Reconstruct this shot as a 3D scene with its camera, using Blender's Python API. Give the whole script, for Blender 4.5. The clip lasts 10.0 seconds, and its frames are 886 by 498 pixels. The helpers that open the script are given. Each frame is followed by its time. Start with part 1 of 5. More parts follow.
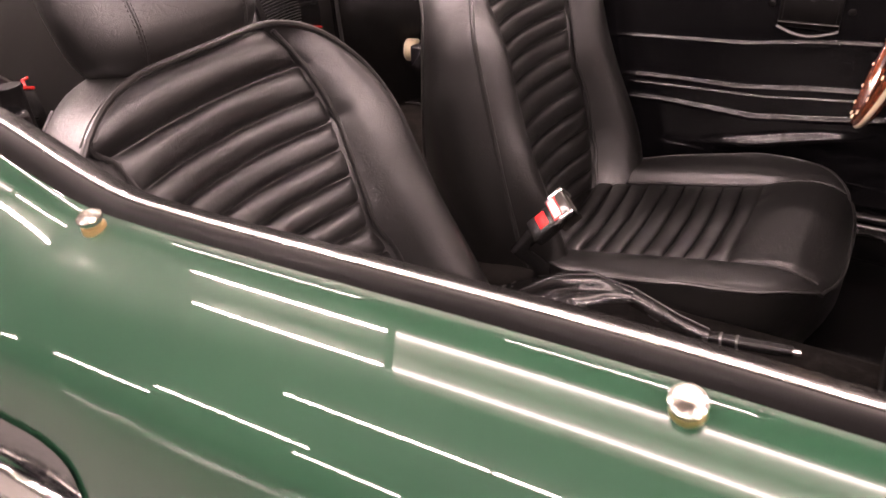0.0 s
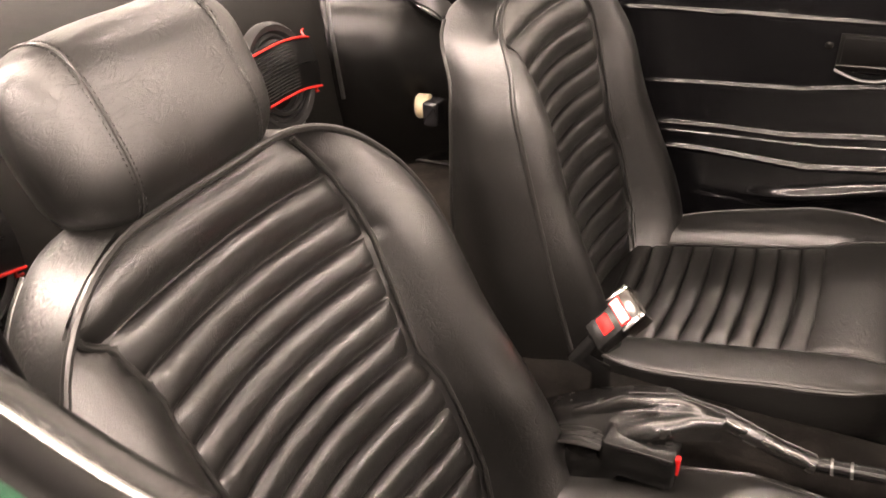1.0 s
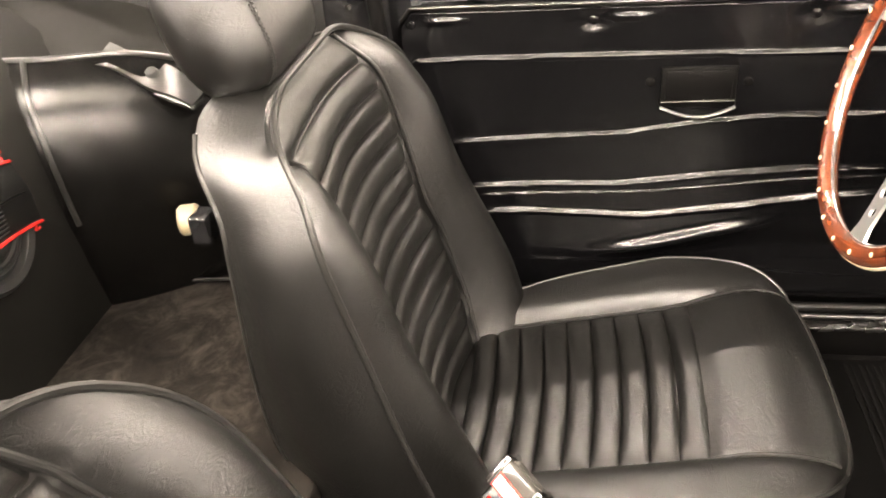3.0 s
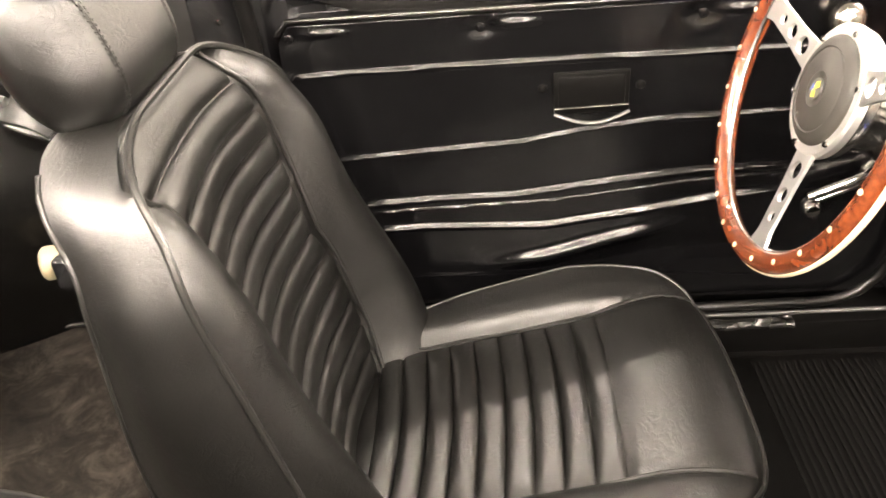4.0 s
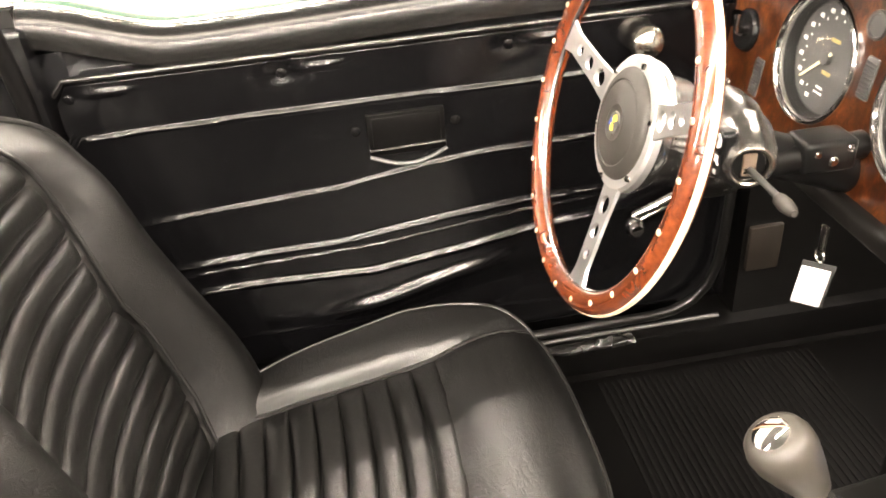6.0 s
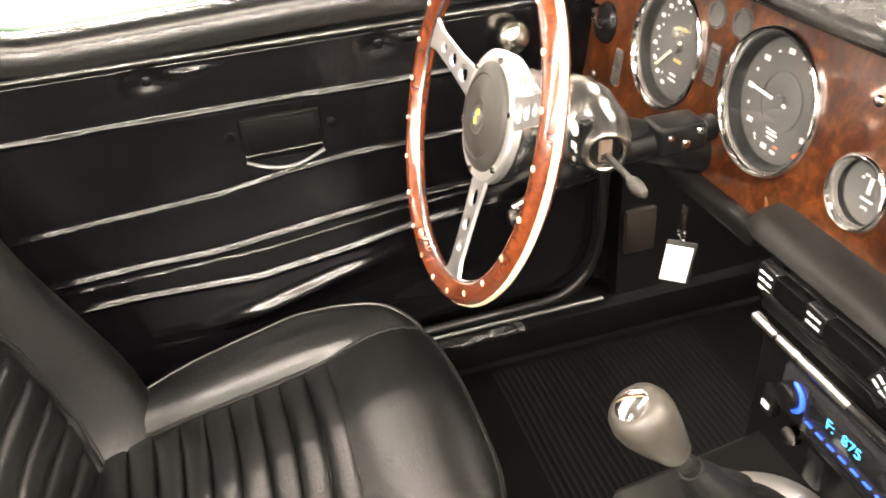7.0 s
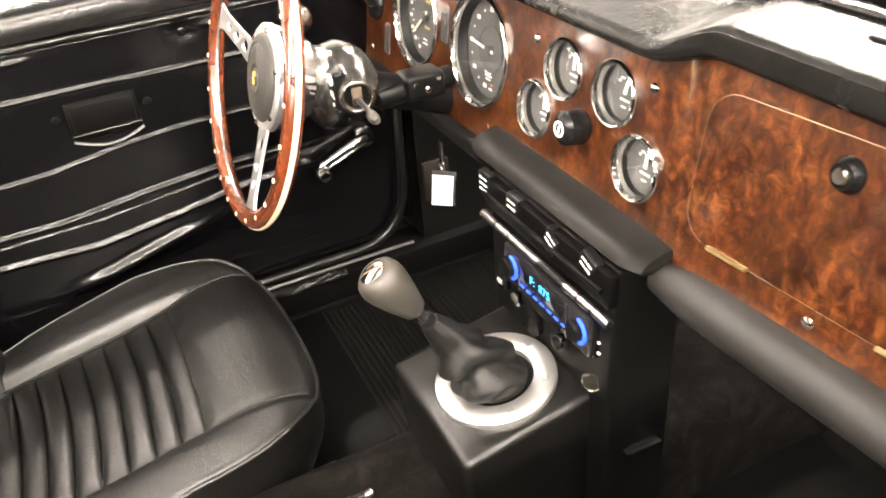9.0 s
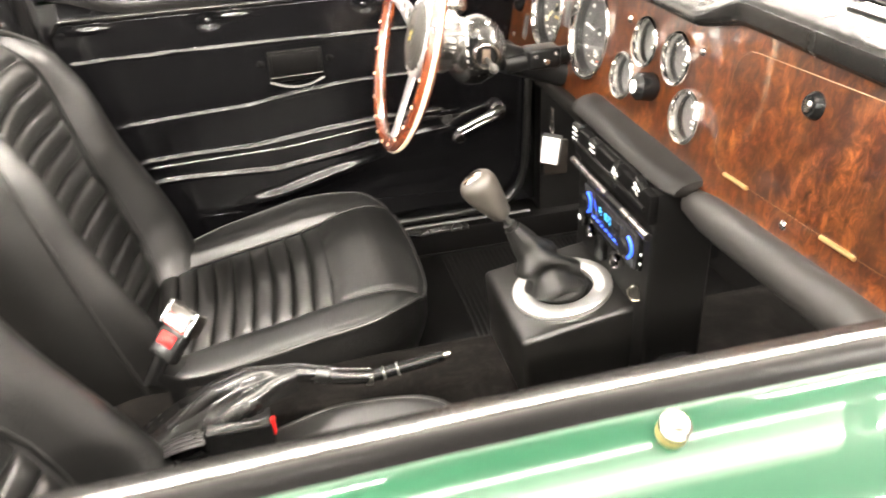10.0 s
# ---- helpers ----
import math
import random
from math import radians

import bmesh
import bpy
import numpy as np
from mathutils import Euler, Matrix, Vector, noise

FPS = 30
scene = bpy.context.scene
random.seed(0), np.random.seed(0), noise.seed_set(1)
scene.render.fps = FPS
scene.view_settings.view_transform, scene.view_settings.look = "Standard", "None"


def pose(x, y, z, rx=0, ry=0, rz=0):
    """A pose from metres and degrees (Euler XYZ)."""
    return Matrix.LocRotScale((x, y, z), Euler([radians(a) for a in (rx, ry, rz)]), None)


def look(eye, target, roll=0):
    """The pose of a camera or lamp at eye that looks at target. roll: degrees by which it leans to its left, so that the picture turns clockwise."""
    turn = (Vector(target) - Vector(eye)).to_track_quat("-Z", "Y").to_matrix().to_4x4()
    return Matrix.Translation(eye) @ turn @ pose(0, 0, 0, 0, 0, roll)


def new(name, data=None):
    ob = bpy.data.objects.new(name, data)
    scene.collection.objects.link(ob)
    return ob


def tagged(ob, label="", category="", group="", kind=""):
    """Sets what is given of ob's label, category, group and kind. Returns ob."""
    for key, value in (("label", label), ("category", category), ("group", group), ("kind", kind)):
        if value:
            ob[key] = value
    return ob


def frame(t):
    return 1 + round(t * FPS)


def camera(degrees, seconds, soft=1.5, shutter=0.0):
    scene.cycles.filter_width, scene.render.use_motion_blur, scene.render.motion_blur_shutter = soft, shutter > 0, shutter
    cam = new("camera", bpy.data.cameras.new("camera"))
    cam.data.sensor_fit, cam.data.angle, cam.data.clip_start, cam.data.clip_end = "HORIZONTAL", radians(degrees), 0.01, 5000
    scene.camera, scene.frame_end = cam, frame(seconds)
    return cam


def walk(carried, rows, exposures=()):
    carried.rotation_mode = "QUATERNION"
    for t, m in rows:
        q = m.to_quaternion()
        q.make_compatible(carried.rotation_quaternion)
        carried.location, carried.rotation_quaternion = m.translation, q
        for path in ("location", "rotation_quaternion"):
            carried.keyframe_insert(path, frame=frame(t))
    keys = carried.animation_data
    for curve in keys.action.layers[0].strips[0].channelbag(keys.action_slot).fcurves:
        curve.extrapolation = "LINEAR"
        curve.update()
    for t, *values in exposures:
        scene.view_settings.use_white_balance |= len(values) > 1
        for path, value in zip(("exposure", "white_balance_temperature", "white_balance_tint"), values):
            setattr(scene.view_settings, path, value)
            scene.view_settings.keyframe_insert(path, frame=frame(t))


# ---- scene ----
# ---- camera ----
cam = camera(57.5, 10.0, soft=1.6, shutter=0.3)
PATH = [
    (0, (-0.301, -0.96, 1.105), (-1.164, 0.501, 0.047), -2.0),
    (0.5, (-0.408, -0.894, 1.118), (-1.225, 0.591, 0.056), -2.0),
    (1, (-0.485, -0.807, 1.138), (-1.292, 0.685, 0.077), -3.4),
    (1.5, (-0.538, -0.722, 1.134), (-1.304, 0.792, 0.074), -5.0),
    (2, (-0.57, -0.643, 1.131), (-1.208, 0.929, 0.073), -5.7),
    (2.5, (-0.605, -0.568, 1.133), (-1.074, 1.06, 0.071), -5.5),
    (2.7, (-0.613, -0.543, 1.134), (-1.026, 1.097, 0.067), -5.4),
    (4, (-0.598, -0.444, 1.121), (-0.723, 1.232, 0.035), -5.0),
    (4.5, (-0.575, -0.412, 1.122), (-0.603, 1.263, 0.031), -4.9),
    (5, (-0.557, -0.4, 1.121), (-0.507, 1.281, 0.039), -4.7),
    (6.3, (-0.517, -0.374, 1.127), (-0.276, 1.295, 0.052), -5.0),
    (6.5, (-0.508, -0.377, 1.124), (-0.224, 1.287, 0.051), -4.8),
    (7, (-0.497, -0.394, 1.124), (-0.092, 1.234, 0.035), -4.6),
    (7.5, (-0.493, -0.435, 1.124), (0.024, 1.151, 0.02), -4.4),
    (8, (-0.489, -0.483, 1.127), (0.108, 1.068, 0.014), -4.7),
    (8.5, (-0.471, -0.549, 1.134), (0.188, 0.978, 0.022), -5.4),
    (9, (-0.463, -0.651, 1.149), (0.204, 0.882, 0.051), -5.2),
    (9.5, (-0.469, -0.792, 1.158), (0.1, 0.804, 0.097), -4.2),
    (10, (-0.498, -0.957, 1.14), (-0.156, 0.743, 0.144), -3.3),
]

EXPOSE = [(0.0, -0.6, 7150, 40), (0.6, -0.20, 7250, 30), (1.2, 0.37, 7550, 21), (2.5, 0.78, 7300, 15), (5.0, 0.75, 7200, 14), (8.0, 0.64, 6950, 13), (9.5, 0.76, 6800, 12), (10.0, 0.96, 6700, 11)]
walk(cam, [(t, look(eye, target, roll)) for t, eye, target, roll in PATH], EXPOSE)

# ---- light ----
world = bpy.data.worlds.new("showroom_air")
world.use_nodes = True
world.node_tree.nodes["Background"].inputs[0].default_value = (1.0, 0.97, 0.92, 1)
world.node_tree.nodes["Background"].inputs[1].default_value = 0.01
scene.world = world
TUBE_GLOW = 395.0
COVER_GLOW = 46.0


# ---- materials ----
def material(name, color, rough=0.5, metal=0.0, coat=0.0):
    m = bpy.data.materials.new(name)
    m.use_nodes = True
    b = m.node_tree.nodes["Principled BSDF"]
    b.inputs["Base Color"].default_value = (*color, 1)
    b.inputs["Roughness"].default_value = rough
    b.inputs["Metallic"].default_value = metal
    b.inputs["Coat Weight"].default_value = coat
    b.inputs["Coat Roughness"].default_value = 0.03
    return m


def node(m, kind, **values):
    n = m.node_tree.nodes.new(kind)
    for k, v in values.items():
        n.inputs[k].default_value = v
    return n


def link(m, a, b):
    m.node_tree.links.new(a, b)


def coords(m, scale=(1, 1, 1)):
    tc = m.node_tree.nodes.new("ShaderNodeTexCoord")
    mp = m.node_tree.nodes.new("ShaderNodeMapping")
    mp.inputs["Scale"].default_value = scale
    link(m, tc.outputs["Object"], mp.inputs["Vector"])
    return mp.outputs["Vector"]


def noise_tex(m, vec, scale, detail=3.0, rough=0.55, distort=0.0):
    n = node(m, "ShaderNodeTexNoise", Scale=scale, Detail=detail, Roughness=rough, Distortion=distort)
    link(m, vec, n.inputs["Vector"])
    return n.outputs["Fac"]


def ramp(m, fac, stops):
    r = m.node_tree.nodes.new("ShaderNodeValToRGB")
    e = r.color_ramp.elements
    while len(e) < len(stops):
        e.new(0.5)
    for el, (p, c) in zip(e, stops):
        el.position, el.color = p, (*c, 1)
    link(m, fac, r.inputs["Fac"])
    return r.outputs["Color"]


def bump(m, height, strength, distance, previous=None):
    b = node(m, "ShaderNodeBump", Strength=strength, Distance=distance)
    link(m, height, b.inputs["Height"])
    if previous is not None:
        link(m, previous, b.inputs["Normal"])
    return b.outputs["Normal"]


def rough_range(m, fac, lo, hi):
    r = node(m, "ShaderNodeMapRange")
    r.inputs["To Min"].default_value, r.inputs["To Max"].default_value = lo, hi
    link(m, fac, r.inputs["Value"])
    link(m, r.outputs["Result"], m.node_tree.nodes["Principled BSDF"].inputs["Roughness"])


def leather(name, color, lo, hi, grain=0.25, wrinkle=0.3, gloss=0.5, cracks=0.0, soft=0.3):
    """Black vinyl: pebble grain, soft creases and a little rubbed grey."""
    m = material(name, color, lo)
    p = m.node_tree.nodes["Principled BSDF"]
    p.inputs["Specular IOR Level"].default_value = gloss
    v = coords(m)
    big = noise_tex(m, v, 9.0, 4.0, 0.6)
    dark = tuple(c * 0.88 for c in color)
    light = tuple(c * 1.14 for c in color)
    link(m, ramp(m, big, [(0.3, dark), (0.7, light)]), p.inputs["Base Color"])
    rough_range(m, noise_tex(m, v, 22.0, 4.0), lo, hi)
    vor = m.node_tree.nodes.new("ShaderNodeTexVoronoi")
    vor.feature = "DISTANCE_TO_EDGE"
    vor.inputs["Scale"].default_value = 520.0
    link(m, v, vor.inputs["Vector"])
    n1 = bump(m, vor.outputs["Distance"], grain, 0.0006)
    n2 = bump(m, noise_tex(m, v, 85.0, 3.0, 0.55, 1.8), wrinkle * 0.6, 0.0016, n1)
    flow = noise_tex(m, coords(m, (1.0, 0.55, 1.0)), 62.0, 3.0, 0.6, 1.3)
    line = ramp(m, flow, [(0.43, (1, 1, 1)), (0.50, (0, 0, 0)), (0.57, (1, 1, 1))])
    patch = m.node_tree.nodes.new("ShaderNodeMixRGB")
    link(m, ramp(m, noise_tex(m, v, 11.0, 3.0), [(0.40, (0, 0, 0)), (0.62, (1, 1, 1))]), patch.inputs["Fac"])
    patch.inputs["Color1"].default_value = (1, 1, 1, 1)
    link(m, line, patch.inputs["Color2"])
    n2 = bump(m, patch.outputs["Color"], cracks, 0.0011, n2)
    n3 = bump(m, noise_tex(m, v, 14.0, 2.0, 0.5, 0.4), wrinkle * soft, 0.006, n2)
    link(m, n3, p.inputs["Normal"])
    return m


M_SEAT = leather("seat_vinyl", (0.0030, 0.0029, 0.0027), 0.32, 0.41, 0.36, 0.20, 0.75, 0.24, 0.12)
M_DOOR = leather("door_vinyl", (0.0022, 0.0022, 0.0025), 0.13, 0.21, 0.12, 0.2, 0.38)
M_PAD = leather("pad_vinyl", (0.0060, 0.0055, 0.0050), 0.38, 0.48, 0.2, 0.05, 0.2)
M_ROLL = leather("roll_vinyl", (0.016, 0.0150, 0.0138), 0.42, 0.54, 0.3, 0.05, 0.45)
M_STACK = leather("stack_vinyl", (0.0022, 0.0021, 0.0020), 0.42, 0.55, 0.2, 0.1, 0.2)
M_MOULD = leather("moulded_vinyl", (0.0050, 0.0048, 0.0045), 0.26, 0.36, 0.12, 0.15, 0.5)
M_TRIM = leather("trim_vinyl", (0.0022, 0.0021, 0.0020), 0.27, 0.36, 0.12, 0.2, 0.62, 0.1)
M_BOARD = leather("board_vinyl", (0.0050, 0.0048, 0.0043), 0.5, 0.62, 0.15, 0.12, 0.12)
M_ARCH = leather("arch_vinyl", (0.0018, 0.0017, 0.0016), 0.2, 0.3, 0.15, 0.35, 0.30, 0.1)
M_GAITER = leather("gaiter_leather", (0.0085, 0.0083, 0.0078), 0.42, 0.52, 0.25, 0.35, 0.4, 0.3)
M_BOOT = leather("boot_vinyl", (0.0050, 0.0048, 0.0046), 0.22, 0.31, 0.1, 0.16, 0.6)
M_PIPE = material("piping_vinyl", (0.012, 0.012, 0.0115), 0.3)
M_CAP = leather("capping_vinyl", (0.006, 0.0058, 0.0056), 0.18, 0.28, 0.15, 0.2, 0.5)
M_RUBBER = material("black_rubber", (0.0025, 0.0024, 0.0024), 0.4)
M_PLASTIC = material("black_plastic", (0.006, 0.006, 0.006), 0.26)
M_GLOSS = material("black_gloss_paint", (0.010, 0.010, 0.011), 0.12, 0.0, 0.6)
M_CHROME = material("chrome", (0.82, 0.80, 0.77), 0.07, 1.0)
M_NICKEL = material("nickel", (0.72, 0.68, 0.60), 0.2, 1.0)
M_BRASS = material("brass", (0.75, 0.58, 0.28), 0.28, 1.0)
M_IRON = material("dark_metal", (0.10, 0.10, 0.10), 0.35, 0.8)
M_PLASTIC.node_tree.nodes["Principled BSDF"].inputs["Specular IOR Level"].default_value = 0.22
M_RUBBER.node_tree.nodes["Principled BSDF"].inputs["Specular IOR Level"].default_value = 0.08
M_RIB = material("worn_rubber", (0.0035, 0.0034, 0.0033), 0.55)
M_RIB.node_tree.nodes["Principled BSDF"].inputs["Specular IOR Level"].default_value = 0.16
M_SEAL = material("door_seal_rubber", (0.0035, 0.0034, 0.0033), 0.3)
M_WHITE = material("white_print", (0.8, 0.8, 0.78), 0.5)
M_CREAM = material("cream_plastic", (0.62, 0.55, 0.40), 0.4)
M_RED = material("red_plastic", (0.62, 0.02, 0.018), 0.35)
M_RED.node_tree.nodes["Principled BSDF"].inputs["Specular IOR Level"].default_value = 0.2
M_DKRED = material("dark_red_trim", (0.42, 0.020, 0.016), 0.25)
M_ORANGE = material("orange_print", (0.75, 0.16, 0.06), 0.5)
M_BLUE = material("blue_enamel", (0.02, 0.06, 0.30), 0.3)
M_YELLOW = material("yellow_enamel", (0.65, 0.50, 0.06), 0.3)
# black lifted slightly: haze of the gauge glass is put into the colour
M_DIAL = material("dial_black", (0.050, 0.050, 0.049), 0.45)
M_WELL = material("well_black", (0.008, 0.008, 0.008), 0.35)
M_CREAMY = material("cream_needle", (0.72, 0.66, 0.42), 0.4)
M_OCHRE = material("ochre_print", (0.34, 0.26, 0.09), 0.5)
# small dials: black face greyed to carry the glare on the glass
M_FACE_HAZE = material("dial_black_hazed", (0.068, 0.068, 0.066), 0.4)
M_CHIP = material("chipped_lacquer", (0.26, 0.10, 0.04), 0.25, 0.0, 0.6)
M_BEZEL = material("bezel_chrome", (0.88, 0.86, 0.83), 0.14, 1.0)
M_STRIP = material("finisher_steel", (0.85, 0.83, 0.80), 0.24, 1.0)


def satin_metal(name, color, lo, hi):
    m = material(name, color, lo, 1.0)
    v = coords(m)
    f = noise_tex(m, v, 60.0, 4.0)
    rough_range(m, f, lo, hi)
    link(m, bump(m, noise_tex(m, coords(m, (1, 1, 9)), 160.0, 2.0), 0.06, 0.0006), m.node_tree.nodes["Principled BSDF"].inputs["Normal"])
    return m


M_ALU = satin_metal("satin_aluminium", (0.86, 0.85, 0.83), 0.36, 0.52)
M_SPOKE = satin_metal("brushed_spoke", (0.70, 0.70, 0.69), 0.34, 0.46)


def carpet_material(name, color):
    m = material(name, color, 0.95)
    p = m.node_tree.nodes["Principled BSDF"]
    v = coords(m)
    f = noise_tex(m, v, 17.0, 7.0, 0.78, 0.6)
    link(m, ramp(m, f, [(0.32, tuple(c * 0.2 for c in color)), (0.5, tuple(c * 0.75 for c in color)), (0.74, tuple(c * 2.6 for c in color))]), p.inputs["Base Color"])
    n1 = bump(m, noise_tex(m, v, 900.0, 2.0), 0.8, 0.002)
    link(m, bump(m, f, 0.4, 0.006, n1), p.inputs["Normal"])
    p.inputs["Specular IOR Level"].default_value = 0.08
    return m


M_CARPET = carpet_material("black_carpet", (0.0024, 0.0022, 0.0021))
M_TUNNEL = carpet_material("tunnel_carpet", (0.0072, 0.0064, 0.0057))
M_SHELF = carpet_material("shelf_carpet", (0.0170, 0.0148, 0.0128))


def burl_material():
    """Red-brown burl veneer under a thick clear lacquer."""
    m = material("burl_veneer", (0.2, 0.05, 0.015), 0.3, 0.0, 1.0)
    p = m.node_tree.nodes["Principled BSDF"]
    p.inputs["Coat Roughness"].default_value = 0.04
    v = coords(m, (1.0, 1.0, 0.75))
    warp = noise_tex(m, v, 70.0, 9.0, 0.74, 0.7)
    c1 = ramp(m, warp, [(0.32, (0.012, 0.003, 0.0012)), (0.44, (0.048, 0.0105, 0.0034)), (0.56, (0.116, 0.0355, 0.0085)), (0.74, (0.255, 0.092, 0.021))])
    eyes = m.node_tree.nodes.new("ShaderNodeTexVoronoi")
    eyes.inputs["Scale"].default_value = 95.0
    link(m, v, eyes.inputs["Vector"])
    c2 = ramp(m, eyes.outputs["Distance"], [(0.0, (0.25, 0.25, 0.25)), (0.45, (1, 1, 1))])
    broad = ramp(m, noise_tex(m, coords(m, (1.6, 1.6, 0.7)), 11.0, 6.0, 0.70, 0.9), [(0.38, (0.20, 0.19, 0.18)), (0.64, (1.05, 1.03, 1.0))])
    mixes = []
    for a, b, f in ((c1, c2, 0.45), (None, broad, 0.85)):
        mx = m.node_tree.nodes.new("ShaderNodeMixRGB")
        mx.blend_type = "MULTIPLY"
        mx.inputs["Fac"].default_value = f
        link(m, a if a is not None else mixes[-1], mx.inputs["Color1"])
        link(m, b, mx.inputs["Color2"])
        mixes.append(mx.outputs["Color"])
    link(m, mixes[-1], p.inputs["Base Color"])
    return m


M_BURL = burl_material()
M_TOP = leather("top_vinyl", (0.008, 0.0078, 0.0074), 0.2, 0.32, 0.12, 0.4, 0.3)


def rim_wood():
    m = material("rim_mahogany", (0.22, 0.06, 0.02), 0.25, 0.0, 0.9)
    p = m.node_tree.nodes["Principled BSDF"]
    f = noise_tex(m, coords(m, (1, 1, 1)), 45.0, 5.0, 0.6, 1.5)
    link(m, ramp(m, f, [(0.3, (0.045, 0.0085, 0.0035)), (0.7, (0.150, 0.036, 0.011))]), p.inputs["Base Color"])
    return m


M_RIM = rim_wood()
M_CAPGREY = leather("horn_cap_plastic", (0.030, 0.028, 0.025), 0.36, 0.5, 0.25, 0.02, 0.3)
M_BEIGE = material("worn_beige", (0.085, 0.062, 0.045), 0.5)
M_RIVET = material("pale_rivet", (0.80, 0.68, 0.48), 0.3, 0.6)
M_SMOKE = material("smoked_plastic", (0.05, 0.048, 0.044), 0.12)
M_INLAY = material("pale_inlay", (0.72, 0.62, 0.42), 0.3, 0.0, 0.8)


def paint_material():
    m = material("green_paint", (0.006, 0.055, 0.025), 0.5, 0.0, 1.0)
    m.node_tree.nodes["Principled BSDF"].inputs["Specular IOR Level"].default_value = 0.15
    p = m.node_tree.nodes["Principled BSDF"]
    p.inputs["Coat Roughness"].default_value = 0.015
    v = coords(m)
    f = noise_tex(m, v, 3.0, 3.0)
    link(m, ramp(m, f, [(0.3, (0.0045, 0.033, 0.0165)), (0.7, (0.0058, 0.040, 0.019))]), p.inputs["Base Color"])
    link(m, bump(m, noise_tex(m, v, 180.0, 2.0), 0.012, 0.0006), p.inputs["Coat Normal"])
    return m


M_GREEN = paint_material()


def glow(name, color, strength):
    m = bpy.data.materials.new(name)
    m.use_nodes = True
    p = m.node_tree.nodes["Principled BSDF"]
    p.inputs["Base Color"].default_value = (*color, 1)
    p.inputs["Emission Color"].default_value = (*color, 1)
    p.inputs["Emission Strength"].default_value = strength
    return m


M_TUBE = glow("tube_light", (1.0, 0.93, 0.84), TUBE_GLOW)


def cover_material():
    """A diffuser lit from behind: brightest along the two tubes."""
    m = glow("cover_light", (1.0, 0.93, 0.84), 1.0)
    tc = m.node_tree.nodes.new("ShaderNodeTexCoord")
    sep = m.node_tree.nodes.new("ShaderNodeSeparateXYZ")
    link(m, tc.outputs["Object"], sep.inputs["Vector"])

    def falloff(width, peak):
        value = sep.outputs["Y"]
        for op, other in (("ABSOLUTE", 0.0), ("SUBTRACT", 0.20), ("DIVIDE", width), ("POWER", 2.0), ("MULTIPLY", -1.0), ("EXPONENT", 0.0), ("MULTIPLY", peak)):
            n = m.node_tree.nodes.new("ShaderNodeMath")
            n.operation = op
            n.inputs[1].default_value = other
            link(m, value, n.inputs[0])
            value = n.outputs[0]
        return value

    total = m.node_tree.nodes.new("ShaderNodeMath")
    link(m, falloff(0.040, COVER_GLOW), total.inputs[0])
    link(m, falloff(0.150, COVER_GLOW * 0.22), total.inputs[1])
    value = total.outputs[0]
    link(m, value, m.node_tree.nodes["Principled BSDF"].inputs["Emission Strength"])
    return m


M_COVER = cover_material()
M_LED = glow("blue_led", (0.02, 0.10, 1.0), 1.2)
M_CYAN = glow("cyan_display", (0.05, 0.45, 1.0), 0.9)


def glass_material():
    m = material("gauge_glass", (1, 1, 1), 0.02)
    p = m.node_tree.nodes["Principled BSDF"]
    p.inputs["Transmission Weight"].default_value = 1.0
    p.inputs["IOR"].default_value = 1.45
    return m


M_GLASS = glass_material()


def plaster(name, color, scale=3.0, rough=0.8):
    m = material(name, color, rough)
    p = m.node_tree.nodes["Principled BSDF"]
    v = coords(m)
    f = noise_tex(m, v, scale, 5.0, 0.6)
    link(m, ramp(m, f, [(0.3, tuple(c * 0.92 for c in color)), (0.7, tuple(min(1, c * 1.05) for c in color))]), p.inputs["Base Color"])
    link(m, bump(m, noise_tex(m, v, 90.0, 3.0), 0.15, 0.002), p.inputs["Normal"])
    return m


M_WALL = plaster("grey_wall", (0.055, 0.054, 0.052))
# ceiling colour is set dark to hold down its bounce and reflections
M_CEIL = plaster("darkened_ceiling", (0.09, 0.0885, 0.086))
M_FLOOR = plaster("grey_floor", (0.15, 0.148, 0.142), 1.5, 0.1)
M_NORTH = plaster("bright_wall", (0.58, 0.57, 0.555))

# ---- mesh helpers ----
PLACE = {}


def thing(name, at, label, category, group="", kind=""):
    e = new(name)
    e.empty_display_size = 0.05
    e.location = at
    PLACE[e] = Vector(at)
    return tagged(e, label, category, group, kind)


def finish(name, bm, mat, smooth=True):
    bmesh.ops.recalc_face_normals(bm, faces=bm.faces)
    me = bpy.data.meshes.new(name)
    c = Vector((0, 0, 0))
    if len(bm.verts):
        lo = Vector([min(v.co[i] for v in bm.verts) for i in range(3)])
        hi = Vector([max(v.co[i] for v in bm.verts) for i in range(3)])
        c = (lo + hi) / 2
        bmesh.ops.translate(bm, verts=bm.verts, vec=-c)
    bm.to_mesh(me)
    bm.free()
    if smooth:
        me.polygons.foreach_set("use_smooth", [True] * len(me.polygons))
        me.set_sharp_from_angle(angle=radians(40))
    me.materials.append(mat)
    return me, c


def part(name, bm, mat, parent, label="", smooth=True):
    """Links a bmesh, given in world coordinates, as one mesh under a thing or a part."""
    me, c = finish(name, bm, mat, smooth)
    ob = new(name, me)
    ob.parent = parent
    ob.location = c - PLACE[parent]
    PLACE[ob] = c
    return tagged(ob, label)


def solid(name, bm, mat, label, category, group="", kind="", smooth=True):
    """Links a bmesh as a top-level thing of one mesh."""
    me, c = finish(name, bm, mat, smooth)
    ob = new(name, me)
    ob.location = c
    PLACE[ob] = c
    return tagged(ob, label, category, group, kind)


